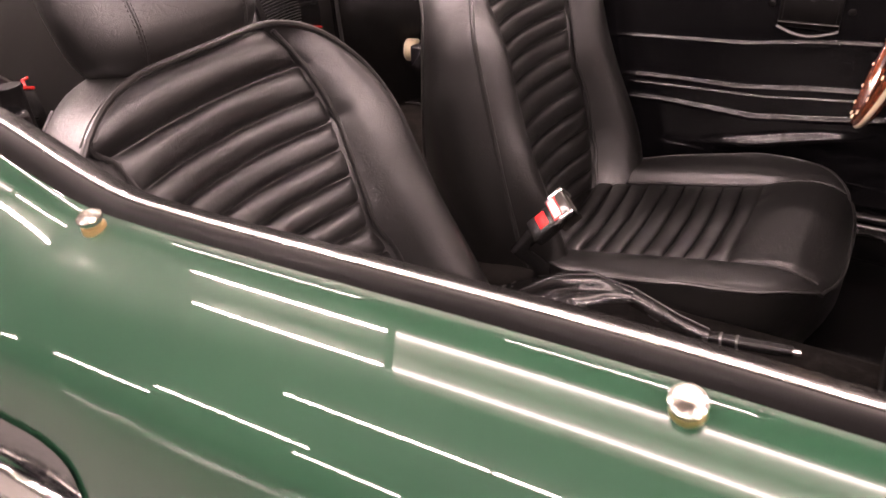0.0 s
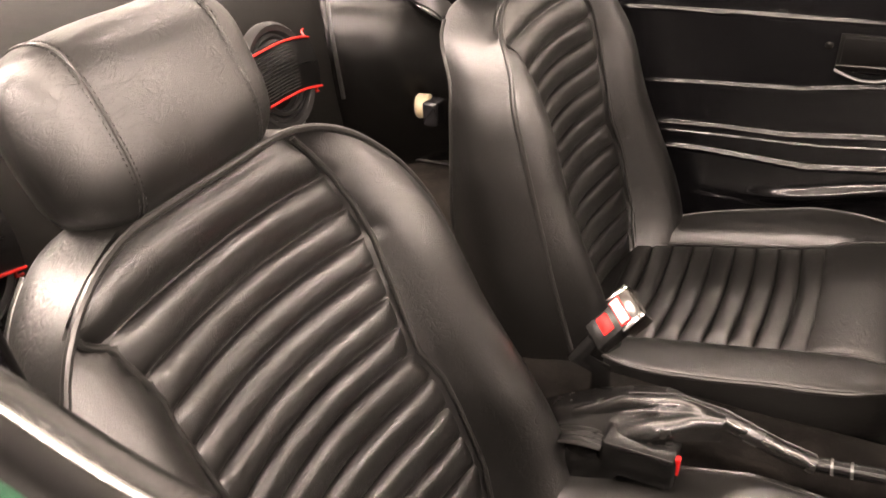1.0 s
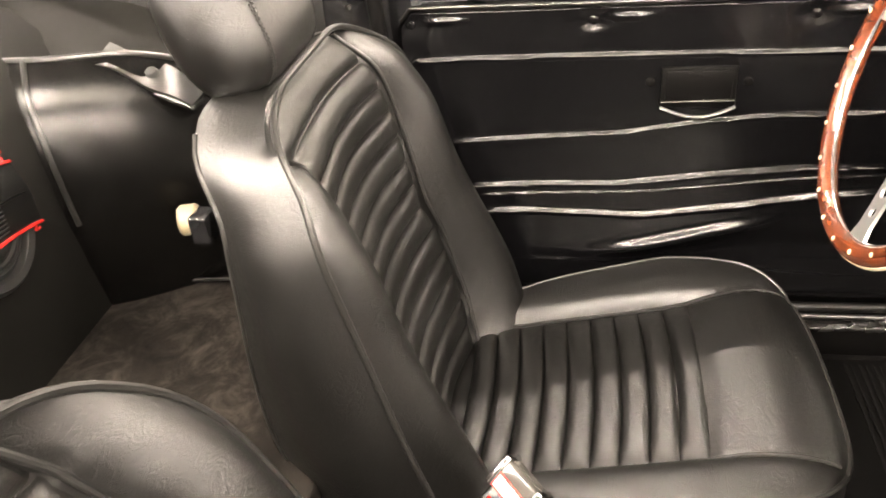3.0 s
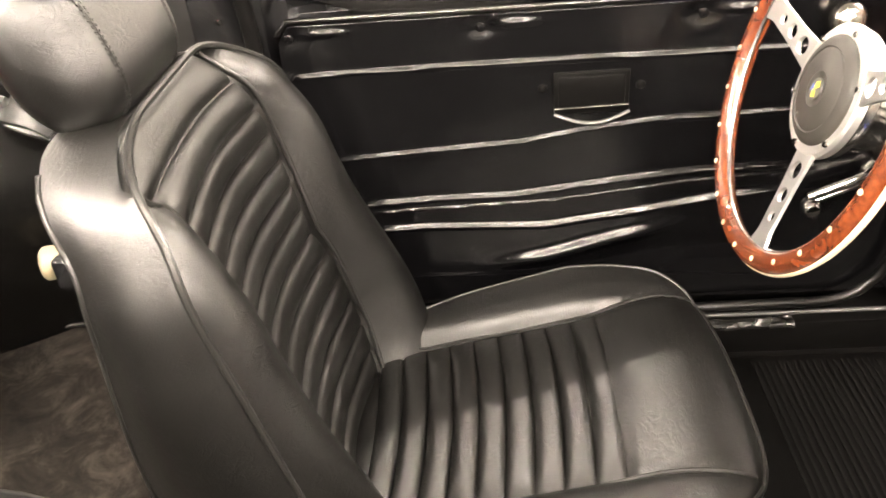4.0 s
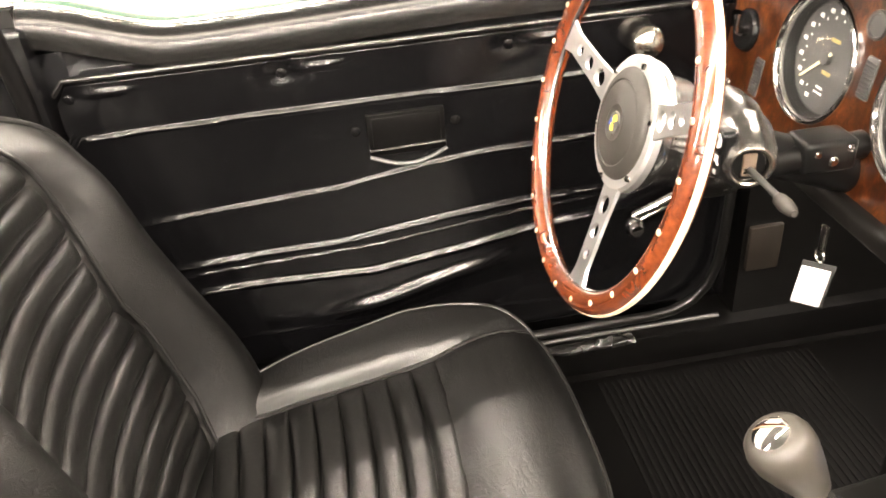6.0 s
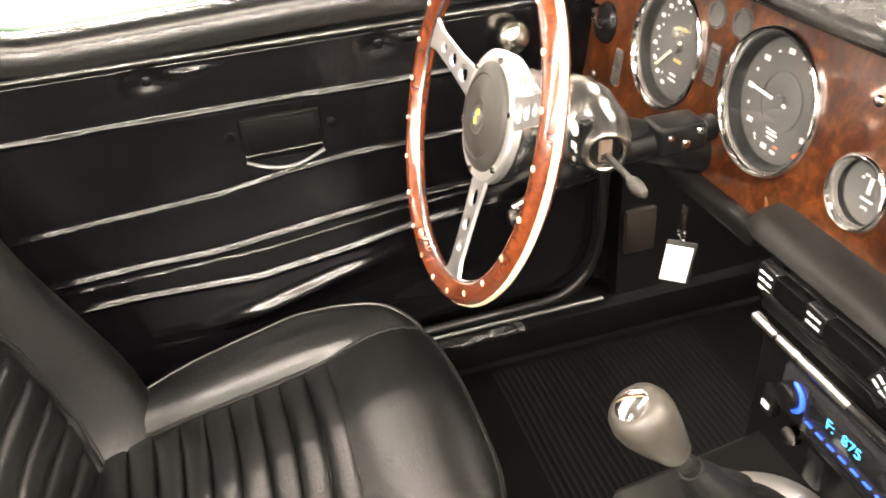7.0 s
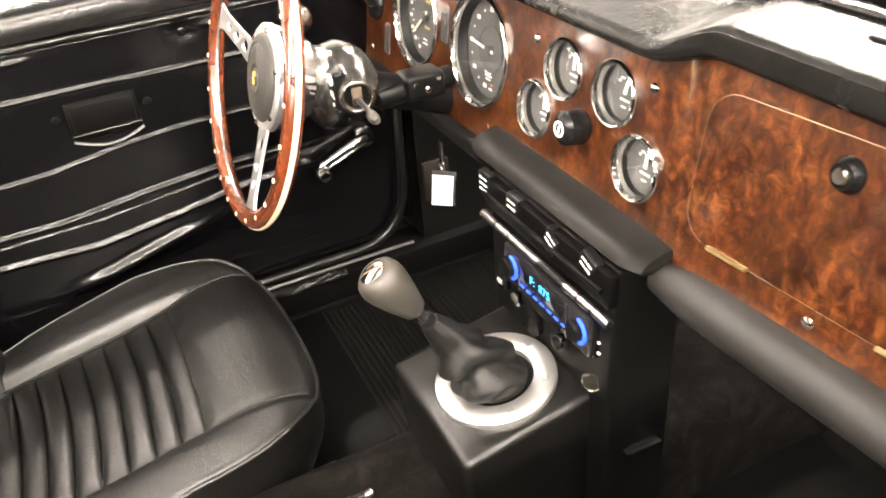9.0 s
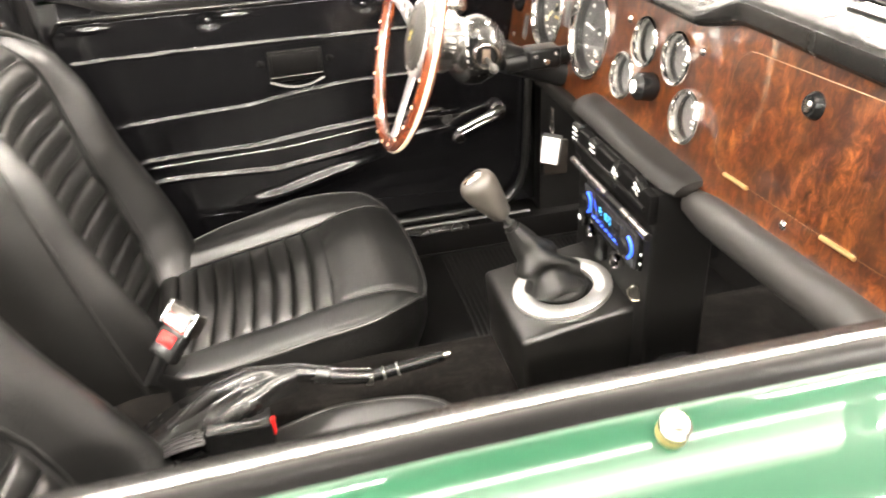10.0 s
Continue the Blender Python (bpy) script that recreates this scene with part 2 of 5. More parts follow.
def merged(*bms):
    out = bmesh.new()
    for b in bms:
        me = bpy.data.meshes.new("tmp")
        b.to_mesh(me)
        b.free()
        out.from_mesh(me)
        bpy.data.meshes.remove(me)
    return out


def box(lo, hi, bevel=0.0, segs=2):
    bm = bmesh.new()
    bmesh.ops.create_cube(bm, size=1)
    lo, hi = Vector(lo), Vector(hi)
    bmesh.ops.scale(bm, verts=bm.verts, vec=hi - lo)
    bmesh.ops.translate(bm, verts=bm.verts, vec=(lo + hi) / 2)
    if bevel:
        bmesh.ops.bevel(bm, geom=bm.edges[:], offset=bevel, segments=segs, profile=0.5, affect="EDGES")
    return bm


def turned(bm, m):
    bmesh.ops.transform(bm, matrix=m, verts=bm.verts)
    return bm


def surface(fn, us, vs, wrap=False, cap=False):
    bm = bmesh.new()
    rows = [[bm.verts.new(fn(u, v)) for u in us] for v in vs]
    n = len(us)
    for a, b in zip(rows, rows[1:]):
        for i in range(n if wrap else n - 1):
            j = (i + 1) % n
            bm.faces.new((a[i], a[j], b[j], b[i]))
    if cap:
        bm.faces.new(rows[0])
        bm.faces.new(rows[-1][::-1])
    return bm


def sheet(fn, us, vs, thick):
    """An open surface with thickness, given as a vector."""
    t = Vector(thick)
    bm = bmesh.new()
    tops = [[bm.verts.new(fn(u, v)) for u in us] for v in vs]
    lows = [[bm.verts.new(Vector(p.co) + t) for p in r] for r in tops]
    nu, nv = len(us), len(vs)
    for j in range(nv - 1):
        for i in range(nu - 1):
            bm.faces.new((tops[j][i], tops[j][i + 1], tops[j + 1][i + 1], tops[j + 1][i]))
            bm.faces.new((lows[j][i], lows[j + 1][i], lows[j + 1][i + 1], lows[j][i + 1]))
    for j in range(nv - 1):
        for i in (0, nu - 1):
            bm.faces.new((tops[j][i], tops[j + 1][i], lows[j + 1][i], lows[j][i]))
    for i in range(nu - 1):
        for j in (0, nv - 1):
            bm.faces.new((tops[j][i], tops[j][i + 1], lows[j][i + 1], lows[j][i]))
    return bm


def tube(points, radius, sides=8, closed=False, flat=1.0):
    """A round or flattened bead along points; radius is a number or one for each point."""
    pts = [Vector(p) for p in points]
    n = len(pts)
    rad = radius if isinstance(radius, (list, tuple)) else [radius] * n
    bm = bmesh.new()
    rings = []
    ref = None
    for i, p in enumerate(pts):
        a = pts[i - 1] if (i > 0 or closed) else p
        b = pts[(i + 1) % n] if (i < n - 1 or closed) else p
        d = (b - a).normalized()
        if ref is None:
            ref = d.orthogonal().normalized()
        ref = (ref - d * ref.dot(d)).normalized()
        s = d.cross(ref)
        rings.append([bm.verts.new(p + rad[i] * (ref * math.cos(k * math.tau / sides) + s * flat * math.sin(k * math.tau / sides))) for k in range(sides)])
    for i in range(n if closed else n - 1):
        a, b = rings[i], rings[(i + 1) % n]
        for k in range(sides):
            bm.faces.new((a[k], a[(k + 1) % sides], b[(k + 1) % sides], b[k]))
    if not closed:
        bm.faces.new(rings[0][::-1])
        bm.faces.new(rings[-1])
    return bm


def lathe(profile, m, sides=32, closed=False):
    """Turns (radius, height) pairs about z, then moves them by m."""
    bm = bmesh.new()
    rings = []
    for r, h in profile:
        if r < 1e-6:
            rings.append([bm.verts.new((0, 0, h))])
        else:
            rings.append([bm.verts.new((r * math.cos(k * math.tau / sides), r * math.sin(k * math.tau / sides), h)) for k in range(sides)])
    pairs = list(zip(rings, rings[1:]))
    if closed:
        pairs.append((rings[-1], rings[0]))
    for a, b in pairs:
        for k in range(sides):
            j = (k + 1) % sides
            if len(a) == 1 and len(b) == 1:
                continue
            if len(a) == 1:
                bm.faces.new((a[0], b[k], b[j]))
            elif len(b) == 1:
                bm.faces.new((a[k], a[j], b[0]))
            else:
                bm.faces.new((a[k], a[j], b[j], b[k]))
    return turned(bm, m)


def plate(outline, holes, depth, m):
    """A flat plate in xy with holes, from z 0 down to -depth, moved by m."""
    bm = bmesh.new()
    edges = []
    for loop in [outline, *holes]:
        vs = [bm.verts.new((x, y, 0)) for x, y in loop]
        edges += [bm.edges.new((vs[i], vs[(i + 1) % len(vs)])) for i in range(len(vs))]
    bmesh.ops.triangle_fill(bm, use_beauty=True, use_dissolve=False, edges=edges)
    ext = bmesh.ops.extrude_face_region(bm, geom=bm.faces[:])
    bmesh.ops.translate(bm, verts=[v for v in ext["geom"] if isinstance(v, bmesh.types.BMVert)], vec=(0, 0, -depth))
    return turned(bm, m)


def ring_loop(r, n=20, cx=0.0, cy=0.0):
    return [(cx + r * math.cos(k * math.tau / n), cy + r * math.sin(k * math.tau / n)) for k in range(n)]


def frange(a, b, n):
    return [a + (b - a) * i / (n - 1) for i in range(n)]


def smooth_step(a, b, x):
    t = min(1, max(0, (x - a) / (b - a)))
    return t * t * (3 - 2 * t)


def curve_at(table, x):
    """Smooth interpolation in a short table of (x, value)."""
    if x <= table[0][0]:
        return table[0][1]
    for (x0, y0), (x1, y1) in zip(table, table[1:]):
        if x <= x1:
            t = (x - x0) / (x1 - x0)
            return y0 + (y1 - y0) * t
    return table[-1][1]


def axis_matrix(origin, z_axis, y_hint=(0, 0, 1)):
    """A frame at origin whose z points along z_axis and y near y_hint."""
    z = Vector(z_axis).normalized()
    x = Vector(y_hint).cross(z).normalized()
    y = z.cross(x)
    m = Matrix((x, y, z)).transposed().to_4x4()
    m.translation = Vector(origin)
    return m


# ---- the room ----
X0, X1, Y0, Y1, ROOF = -13.0, 9.0, -10.0, 3.4, 3.0
solid("floor", box((X0, Y0, -0.1), (X1, Y1, 0)), M_FLOOR, "grey glossy showroom floor", "floor", kind="structure")
solid("ceiling", box((X0, Y0, ROOF), (X1, Y1, ROOF + 0.1)), M_CEIL, "dark grey showroom ceiling, darkened to cut its bounce light", "ceiling", kind="structure")
solid("wall_north", box((X0, Y1, 0), (X1, Y1 + 0.15, ROOF)), M_NORTH, "plain white showroom wall", "wall", kind="structure")
solid("wall_south", box((X0, Y0 - 0.15, 0), (X1, Y0, ROOF)), M_WALL, "plain grey showroom wall", "wall", kind="structure")
solid("wall_east", box((X1, Y0, 0), (X1 + 0.15, Y1, ROOF)), M_WALL, "plain grey showroom wall", "wall", kind="structure")
solid("wall_west", box((X0 - 0.15, Y0, 0), (X0, Y1, ROOF)), M_WALL, "plain grey showroom wall", "wall", kind="structure")


def tube_light(x, y, gap, half=0.53, thick=0.016):
    """A ceiling batten with bare tubes."""
    t = thing("ceiling_light", (x, y, 3.0), "white fluorescent batten on the ceiling", "ceiling light", "ceiling battens")
    part("housing", box((x - half - 0.03, y - 0.04, 2.95), (x + half + 0.03, y + 0.04, 3.0), 0.008), M_WALL, t)
    for s in (-1, 1) if gap else (0,):
        part("fluorescent_tube", tube([(x - half, y + s * gap, 2.93), (x + half, y + s * gap, 2.93)], thick, 10), M_TUBE, t, "glowing white tube")
    for s in (-1, 1):
        part("end_cap", box((x + s * (half + 0.015) - 0.012, y - gap - 0.03, 2.91), (x + s * (half + 0.015) + 0.012, y + gap + 0.03, 2.96), 0.004), M_WALL, t)
    return t


def panel_light(x, y, half):
    """A ceiling luminaire with a wide prismatic cover over two tubes."""
    t = thing("ceiling_light", (x, y, 3.0), "ceiling luminaire with a wide glowing diffuser", "ceiling light", "ceiling diffusers")
    part("frame", box((x - half - 0.005, y - 0.47, 2.95), (x + half + 0.005, y + 0.47, 3.0), 0.01), M_WALL, t)
    part("cover", box((x - half, y - 0.46, 2.918), (x + half, y + 0.46, 2.949), 0.012, 3), M_COVER, t, "glowing prismatic cover, brightest under its two tubes")
    return t


for k in range(4):
    tube_light(-3.82 - 1.32 * k, -1.0, 0.20, 0.60, 0.026)
    tube_light(1.83 + 1.32 * k, -1.0, 0.20, 0.60, 0.022)
tube_light(-2.18, -1.0, 0.20, 0.45, 0.022)
panel_light(-0.29, -1.0, 1.405)
# unseen row, added: sparse for the cushion, dense ahead to whiten the dash top
for k in range(4):
    tube_light(-7.7 + 2.2 * k, 1.9, 0.0, 0.65)
    tube_light(2.2 + 1.4 * k, 1.9, 0.12, 0.65)
for k in range(6):
    tube_light(-2.24 + 1.32 * k, -3.3, 0.0, 0.65, 0.026)
tube_light(-5.15, -6.3, 0.0, 0.92, 0.032)
for lx in (-8.2, -4.6, -1.3, 2.0):
    tube_light(lx, -7.9, 0.0, 0.72, 0.028)

# ---- car body ----
SIDE = 0.690     # half width at the top edge of the door skin


def kick(x):
    """The waistline dips behind the door's middle and kicks up to the wing."""
    return 0.042 * smooth_step(-0.715, -0.90, x) + 0.010 * smooth_step(-0.72, -0.32, x)


SKIN = [(0.676, 0.851), (0.680, 0.858), (0.690, 0.8605), (0.697, 0.859), (0.703, 0.8563), (0.710, 0.8529), (0.718, 0.8488), (0.727, 0.8437), (0.736, 0.8370), (0.744, 0.8291), (0.752, 0.8200), (0.759, 0.8110), (0.764, 0.8030), (0.767, 0.7950),
        (0.7695, 0.780), (0.7700, 0.750), (0.7704, 0.71), (0.7705, 0.694), (0.7735, 0.685), (0.7770, 0.677), (0.7790, 0.668), (0.7785, 0.658), (0.7750, 0.650), (0.7690, 0.645), (0.765, 0.60), (0.757, 0.52), (0.746, 0.43), (0.73, 0.34), (0.71, 0.27)]


def skin(side, x0, x1, n):
    def at(u, v):
        y, z = SKIN[v]
        return (u, side * y, z + kick(u) * smooth_step(0.3, 0.8, z) - (0.013 if side > 0 else 0.0))
    return sheet(at, frange(x0, x1, n), range(len(SKIN)), (0, -side * 0.004, -0.002))


CREASES = [
    ([(-0.88, 0.728), (-0.6, 0.731), (-0.2, 0.729)], 1.0, 0.0045),
    ([(-0.88, 0.594), (-0.7, 0.604), (-0.55, 0.611), (-0.46, 0.625), (-0.36, 0.635), (-0.2, 0.638)], 1.0, 0.0045),
    ([(-0.88, 0.517), (-0.7, 0.524), (-0.56, 0.525), (-0.42, 0.541), (-0.3, 0.551), (-0.18, 0.553)], 1.3, 0.006),
    ([(-0.88, 0.503), (-0.7, 0.508), (-0.5, 0.513), (-0.3, 0.534), (-0.18, 0.54)], 0.7, 0.003),
    ([(-0.88, 0.473), (-0.7, 0.477), (-0.52, 0.470), (-0.38, 0.488), (-0.27, 0.505), (-0.18, 0.512)], 1.6, 0.007),
    ([(-0.88, 0.388), (-0.6, 0.384), (-0.2, 0.36)], 0.8, 0.002),
]


def door_face(x, z):
    """How far the padded door card stands proud: folds that sag between their seams."""
    h = 0.0
    fade = 1 - smooth_step(-0.24, -0.10, x)
    for table, wide, high in CREASES:
        zc = curve_at(table, x)
        d = (z - zc) / (0.0032 * wide)
        h += fade * 0.6 * high * (math.exp(-d * d) + (0.45 * math.exp(-((z - zc) / 0.03) ** 2) if z < zc else 0))
    zc = curve_at([(-0.62, 0.395), (-0.52, 0.413), (-0.40, 0.444), (-0.30, 0.462)], x)
    h += fade * 0.012 * math.exp(-((z - zc) / 0.013) ** 2) * smooth_step(-0.64, -0.52, x) * (1 - smooth_step(-0.40, -0.28, x))
    zc = curve_at([(-0.5, 0.37), (-0.3, 0.42)], x)
    h -= fade * 0.006 * math.exp(-((z - zc) / 0.02) ** 2) * smooth_step(-0.6, -0.45, x)
    h += 0.0016 * math.sin(x * 23 + z * 9) * math.sin(z * 31 + x * 5) * smooth_step(0.55, 0.40, z)
    for bx in (-0.862, -0.602, -0.309):
        r2 = ((x - bx) / 0.022) ** 2 + ((z - 0.78) / 0.013) ** 2
        h -= 0.005 * math.exp(-r2)
        h += 0.0035 * math.exp(-((x - bx - 0.05) / 0.028) ** 2 - ((z - 0.785) / 0.005) ** 2)
    return h


def door(name, side, label):
    """A closed car door: painted skin, capping, bright bead, padded card, pull, winder."""
    inner = 0.618
    t = thing(name, (-0.42, side * 0.66, 0.30), label, "car door", "car doors", "structure")
    part("outer_skin", skin(side, -0.893, 0.06, 110), M_GREEN, t, "glossy dark green paint")

    def card(u, v):
        z0 = 0.318 + 0.10 * (1 - math.sqrt(max(0, 1 - ((u + 0.055) / 0.085) ** 2))) if u > -0.055 else 0.318
        z1 = 0.803 - 0.022 * (smooth_step(-0.855, -0.876, u) ** 2)
        z = z0 + (z1 - z0) * v
        edge = 0.006 * (smooth_step(0.015, 0.0, v) + smooth_step(0.988, 1.0, v))
        return (u, side * (inner - door_face(u, z) + edge), z)
    part("door_card", sheet(card, frange(-0.876, 0.029, 120), frange(0, 1, 380), (0, side * 0.012, 0)), M_DOOR, t, "padded glossy black vinyl with horizontal folds")
    bead = [(x, side * (inner - 0.003), 0.806 - 0.02 * smooth_step(-0.86, -0.88, x)) for x in frange(-0.875, 0.02, 60)]
    part("top_piping", tube(bead, 0.0036, 8), M_CAP, t)

    def cap(u, v):
        y, z = [(0.621, 0.806), (0.620, 0.815), (0.621, 0.828), (0.625, 0.838), (0.633, 0.847), (0.647, 0.851)][v]
        return (u, side * y, z + kick(u))
    part("capping", sheet(cap, frange(-0.893, 0.05, 70), range(6), (0, side * 0.004, -0.003)), M_CAP, t, "rounded glossy black door capping")
    part("bright_bead", tube([(x, side * 0.6495, 0.851 + kick(x)) for x in frange(-0.893, 0.05, 70)], 0.0027, 10), M_STRIP, t, "polished steel bead along the window slot")
    part("window_seal", sheet(lambda u, v: (u, side * (0.652 + 0.026 * v), 0.851 + (0.007 * math.sin(v * 2.2) if side < 0 else -0.012 * v) + kick(u)), frange(-0.893, 0.05, 70), frange(0, 1, 8), (0, 0, -0.012)), M_RUBBER, t, "black rubber seal")
    body = box((-0.893, min(side * 0.642, side * 0.70), 0.30), (0.055, max(side * 0.642, side * 0.70), 0.835), 0.004)
    part("door_frame", body, M_GLOSS, t)
    # outer handle: a dished cup in a chrome rim with a flap below
    def cup_at(a, k):
        c, n = math.cos(a), math.sin(a)
        return -0.742 + 0.057 * k * math.copysign(abs(c) ** 0.6, c), 0.7105 + 0.036 * k * math.copysign(abs(n) ** 0.7, n)
    turns = frange(0, math.tau, 49)[:-1]
    handle = part("outer_handle", tube([(*cup_at(a, 1.0), side * 0.7725) for a in turns], 0.0034, 10, closed=True), M_CHROME, t, "chrome door handle rim")
    for v in handle.data.vertices:
        v.co = (v.co.x, v.co.z, v.co.y)
    part("cup", surface(lambda a, k: (cup_at(a, k)[0], side * (0.7725 - 0.002 * (1 - k * k)), cup_at(a, k)[1]), turns, (1.0, 0.7, 0.35, 0.02), wrap=True), M_GLOSS, handle, "dark dished cup")
    part("flap", turned(box((-0.052, -0.004, -0.012), (0.052, 0.004, 0.012), 0.0035, 3), pose(-0.744, side * 0.778, 0.688, side * 18, 0, 0)), M_CHROME, handle, "chrome pull flap")
    # pull
    y = side * (inner - 0.002)
    pull = part("door_pull", box((-0.505, min(y - side * 0.004, y + side * 0.003), 0.652), (-0.401, max(y - side * 0.004, y + side * 0.003), 0.712), 0.002), M_RUBBER, t, "recessed black latch pull")
    part("recess", box((-0.499, min(y - side * 0.0055, y), 0.664), (-0.407, max(y - side * 0.0055, y), 0.707), 0.002), M_RUBBER, pull)
    lip = [(-0.505 + 0.104 * k / 12, y - side * (0.008 + 0.012 * math.sin(math.pi * k / 12)), 0.654 - 0.010 * math.sin(math.pi * k / 12)) for k in range(13)]
    part("lip", tube(lip, 0.0027, 8, flat=0.6), M_IRON, pull, "worn bright metal lip")
    part("lip_edge", tube([(-0.504, y - side * 0.007, 0.662), (-0.402, y - side * 0.007, 0.664)], 0.0016, 6), M_CHROME, pull)
    for sx, sz in ((-0.520, 0.690), (-0.386, 0.688)):
        m = axis_matrix((sx, y, sz), (0, -side, 0))
        part("screw", lathe([(0, 0.0018), (0.004, 0.0016), (0.0062, 0.0005), (0.007, -0.003), (0, -0.003)], m, 14), M_RUBBER, t)
    for bx in (-0.862, -0.602, -0.309):
        m = axis_matrix((bx, side * (inner + 0.004), 0.78), (0, -side, 0))
        part("trim_button", lathe([(0, 0.0015), (0.004, 0.0013), (0.0068, 0.0), (0.0075, -0.004), (0, -0.004)], m, 16), M_DOOR, t)
    # winder
    w = part("window_winder", lathe([(0, 0.02), (0.016, 0.019), (0.02, 0.012), (0.018, 0.0), (0, 0.0)], axis_matrix((-0.050, side * (inner - 0.004), 0.538), (0, -side, 0)), 20), M_CHROME, t, "chrome window winder")
    for dz, r in ((0.004, 0.0075), (-0.007, 0.0045)):
        arm = [(-0.048, side * (inner - 0.020), 0.538 + dz), (-0.09, side * (inner - 0.027), 0.526 + dz), (-0.140, side * (inner - 0.028), 0.507 + dz)]
        part("arm", tube(arm, [r, r * 0.95, r * 0.85], 10, flat=0.7), M_CHROME, w)
    part("grip", lathe([(0, 0.032), (0.009, 0.031), (0.014, 0.024), (0.0145, 0.016), (0.010, 0.004), (0.007, 0), (0, 0)], axis_matrix((-0.143, side * (inner - 0.028), 0.504), (0, -side, 0)), 18), M_CHROME, w)
    part("lock_knob", lathe([(0, 0.036), (0.010, 0.035), (0.019, 0.030), (0.023, 0.020), (0.021, 0.008), (0.015, 0.0), (0, 0)], axis_matrix((-0.132, side * (inner - 0.004), 0.764), (0, -side, 0.25)), 24), M_NICKEL, t, "chrome knob on the door top")
    return t


door("door_1", 1, "closed driver's door with padded black vinyl card and green skin")
near_door = door("door_2", -1, "closed passenger door with green painted skin and black capping")


def stud(x, y, z, n):
    m = axis_matrix((x, y, z), n)
    t = thing("tonneau_stud", (x, y, z), "brass-plated tonneau stud on green bodywork", "fastener", "tonneau studs")
    part("base", lathe([(0, 0.002), (0.007, 0.002), (0.0078, 0.0), (0.0078, -0.003), (0, -0.003)], m, 20), M_BRASS, t)
    part("head", lathe([(0.0055, 0.001), (0.006, 0.003), (0.0078, 0.005), (0.008, 0.008), (0.006, 0.0095), (0.002, 0.009), (0, 0.0085)], m, 20), M_NICKEL, t)


stud(-0.706, -0.696, 0.860, (0, -0.2, 0.98))
stud(-0.341, -0.698, 0.8695, (0, -0.4, 0.92))


def quarter(side):
    t = thing("rear_wing", (-1.1, side * 0.70, 0.3), "glossy dark green rear wing with black inner trim", "car body", "rear wings")
    part("outer_skin", skin(side, -1.75, -0.8955, 60), M_GREEN, t, "glossy dark green paint")
    part("bright_bead", tube([(x, side * 0.6495, 0.851 + kick(x)) for x in frange(-1.1, -0.896, 30)], 0.0027, 10), M_STRIP, t)
    part("top_seal", sheet(lambda u, v: (u, side * (0.652 + 0.028 * v), 0.851 + (0.007 * math.sin(v * 2.2) if side < 0 else -0.012 * v) + kick(u)), frange(-1.75, -0.896, 60), frange(0, 1, 8), (0, 0, -0.012)), M_RUBBER, t)

    def lining(u, v):
        bulge = 0.018 * math.sin(math.pi * min(1, max(0, v)))
        return (u, side * (0.640 - bulge), 0.25 + 0.598 * v + kick(u) * v)
    part("lining", sheet(lining, frange(-1.75, -0.899, 20), frange(0, 1, 16), (0, side * 0.01, 0)), M_TRIM, t, "black vinyl lining")
    return t


for s in (-1, 1):
    quarter(s)


BULK = [(0.44, -1.315), (0.55, -1.325), (0.65, -1.338), (0.72, -1.355), (0.77, -1.380), (0.805, -1.42), (0.83, -1.48), (0.845, -1.56), (0.855, -1.78)]


def bulkhead_x(z):
    return curve_at(BULK, z)


def wheel_arch(side):
    """The padded inner wing behind the seat."""
    prof = [(0.452, 0.435), (0.448, 0.52), (0.449, 0.58), (0.454, 0.63), (0.463, 0.67), (0.475, 0.705), (0.490, 0.733), (0.508, 0.755), (0.530, 0.772), (0.555, 0.784)]

    def at(u, v):
        y, z = prof[v]
        drop = smooth_step(-1.28, -1.0, u)
        back = smooth_step(-1.12, -1.38, u)
        return (u, side * (y - 0.085 * back + 0.06 * drop), 0.435 + (z - 0.435) * (1 - 0.30 * drop + 0.03 * back))
    t = thing("wheel_arch", (-1.2, side * 0.55, 0.44), "rounded wheel arch covered in satin black vinyl", "wheel arch", "wheel arches")
    part("cover", sheet(at, frange(-1.48, -0.99, 40), range(10), (0, side * 0.01, -0.004)), M_ARCH, t)
    part("top_piping", tube([at(u, 9) for u in frange(-1.47, -1.0, 30)], 0.005, 8), M_PIPE, t)
    edge = [at(bulkhead_x(0.435 + (prof[v][1] - 0.435)) + 0.012, v) for v in range(2, 10)]
    part("rear_piping", tube(edge, 0.004, 8), M_PIPE, t)
    return t


for s in (-1, 1):
    wheel_arch(s)

for s in (-1, 1):
    bp = thing("door_post", (-0.935, s * 0.62, 0.25), "black painted door post with bright bolts and rubber seal", "door post", "door posts")
    part("post", box((-0.985, min(s * 0.602, s * 0.638), 0.25), (-0.884, max(s * 0.602, s * 0.638), 0.872), 0.006), M_DOOR, bp)
    part("seal", tube([(-0.897, s * 0.600, 0.30), (-0.897, s * 0.598, 0.60), (-0.905, s * 0.598, 0.80), (-0.912, s * 0.600, 0.885)], 0.011, 10), M_RUBBER, bp)
    for bx, bz in ((-0.945, 0.815), (-0.962, 0.855), (-0.955, 0.782)):
        part("bolt", lathe([(0, 0.003), (0.004, 0.0025), (0.0052, 0.0), (0, 0)], axis_matrix((bx, s * 0.602, bz), (0, -s, 0)), 12), M_CHROME, bp)

# strap and clip over the arch of the driver's side
hood = thing("hood_strap", (-1.16, 0.52, 0.78), "black vinyl hood strap with a dark stud", "strap")


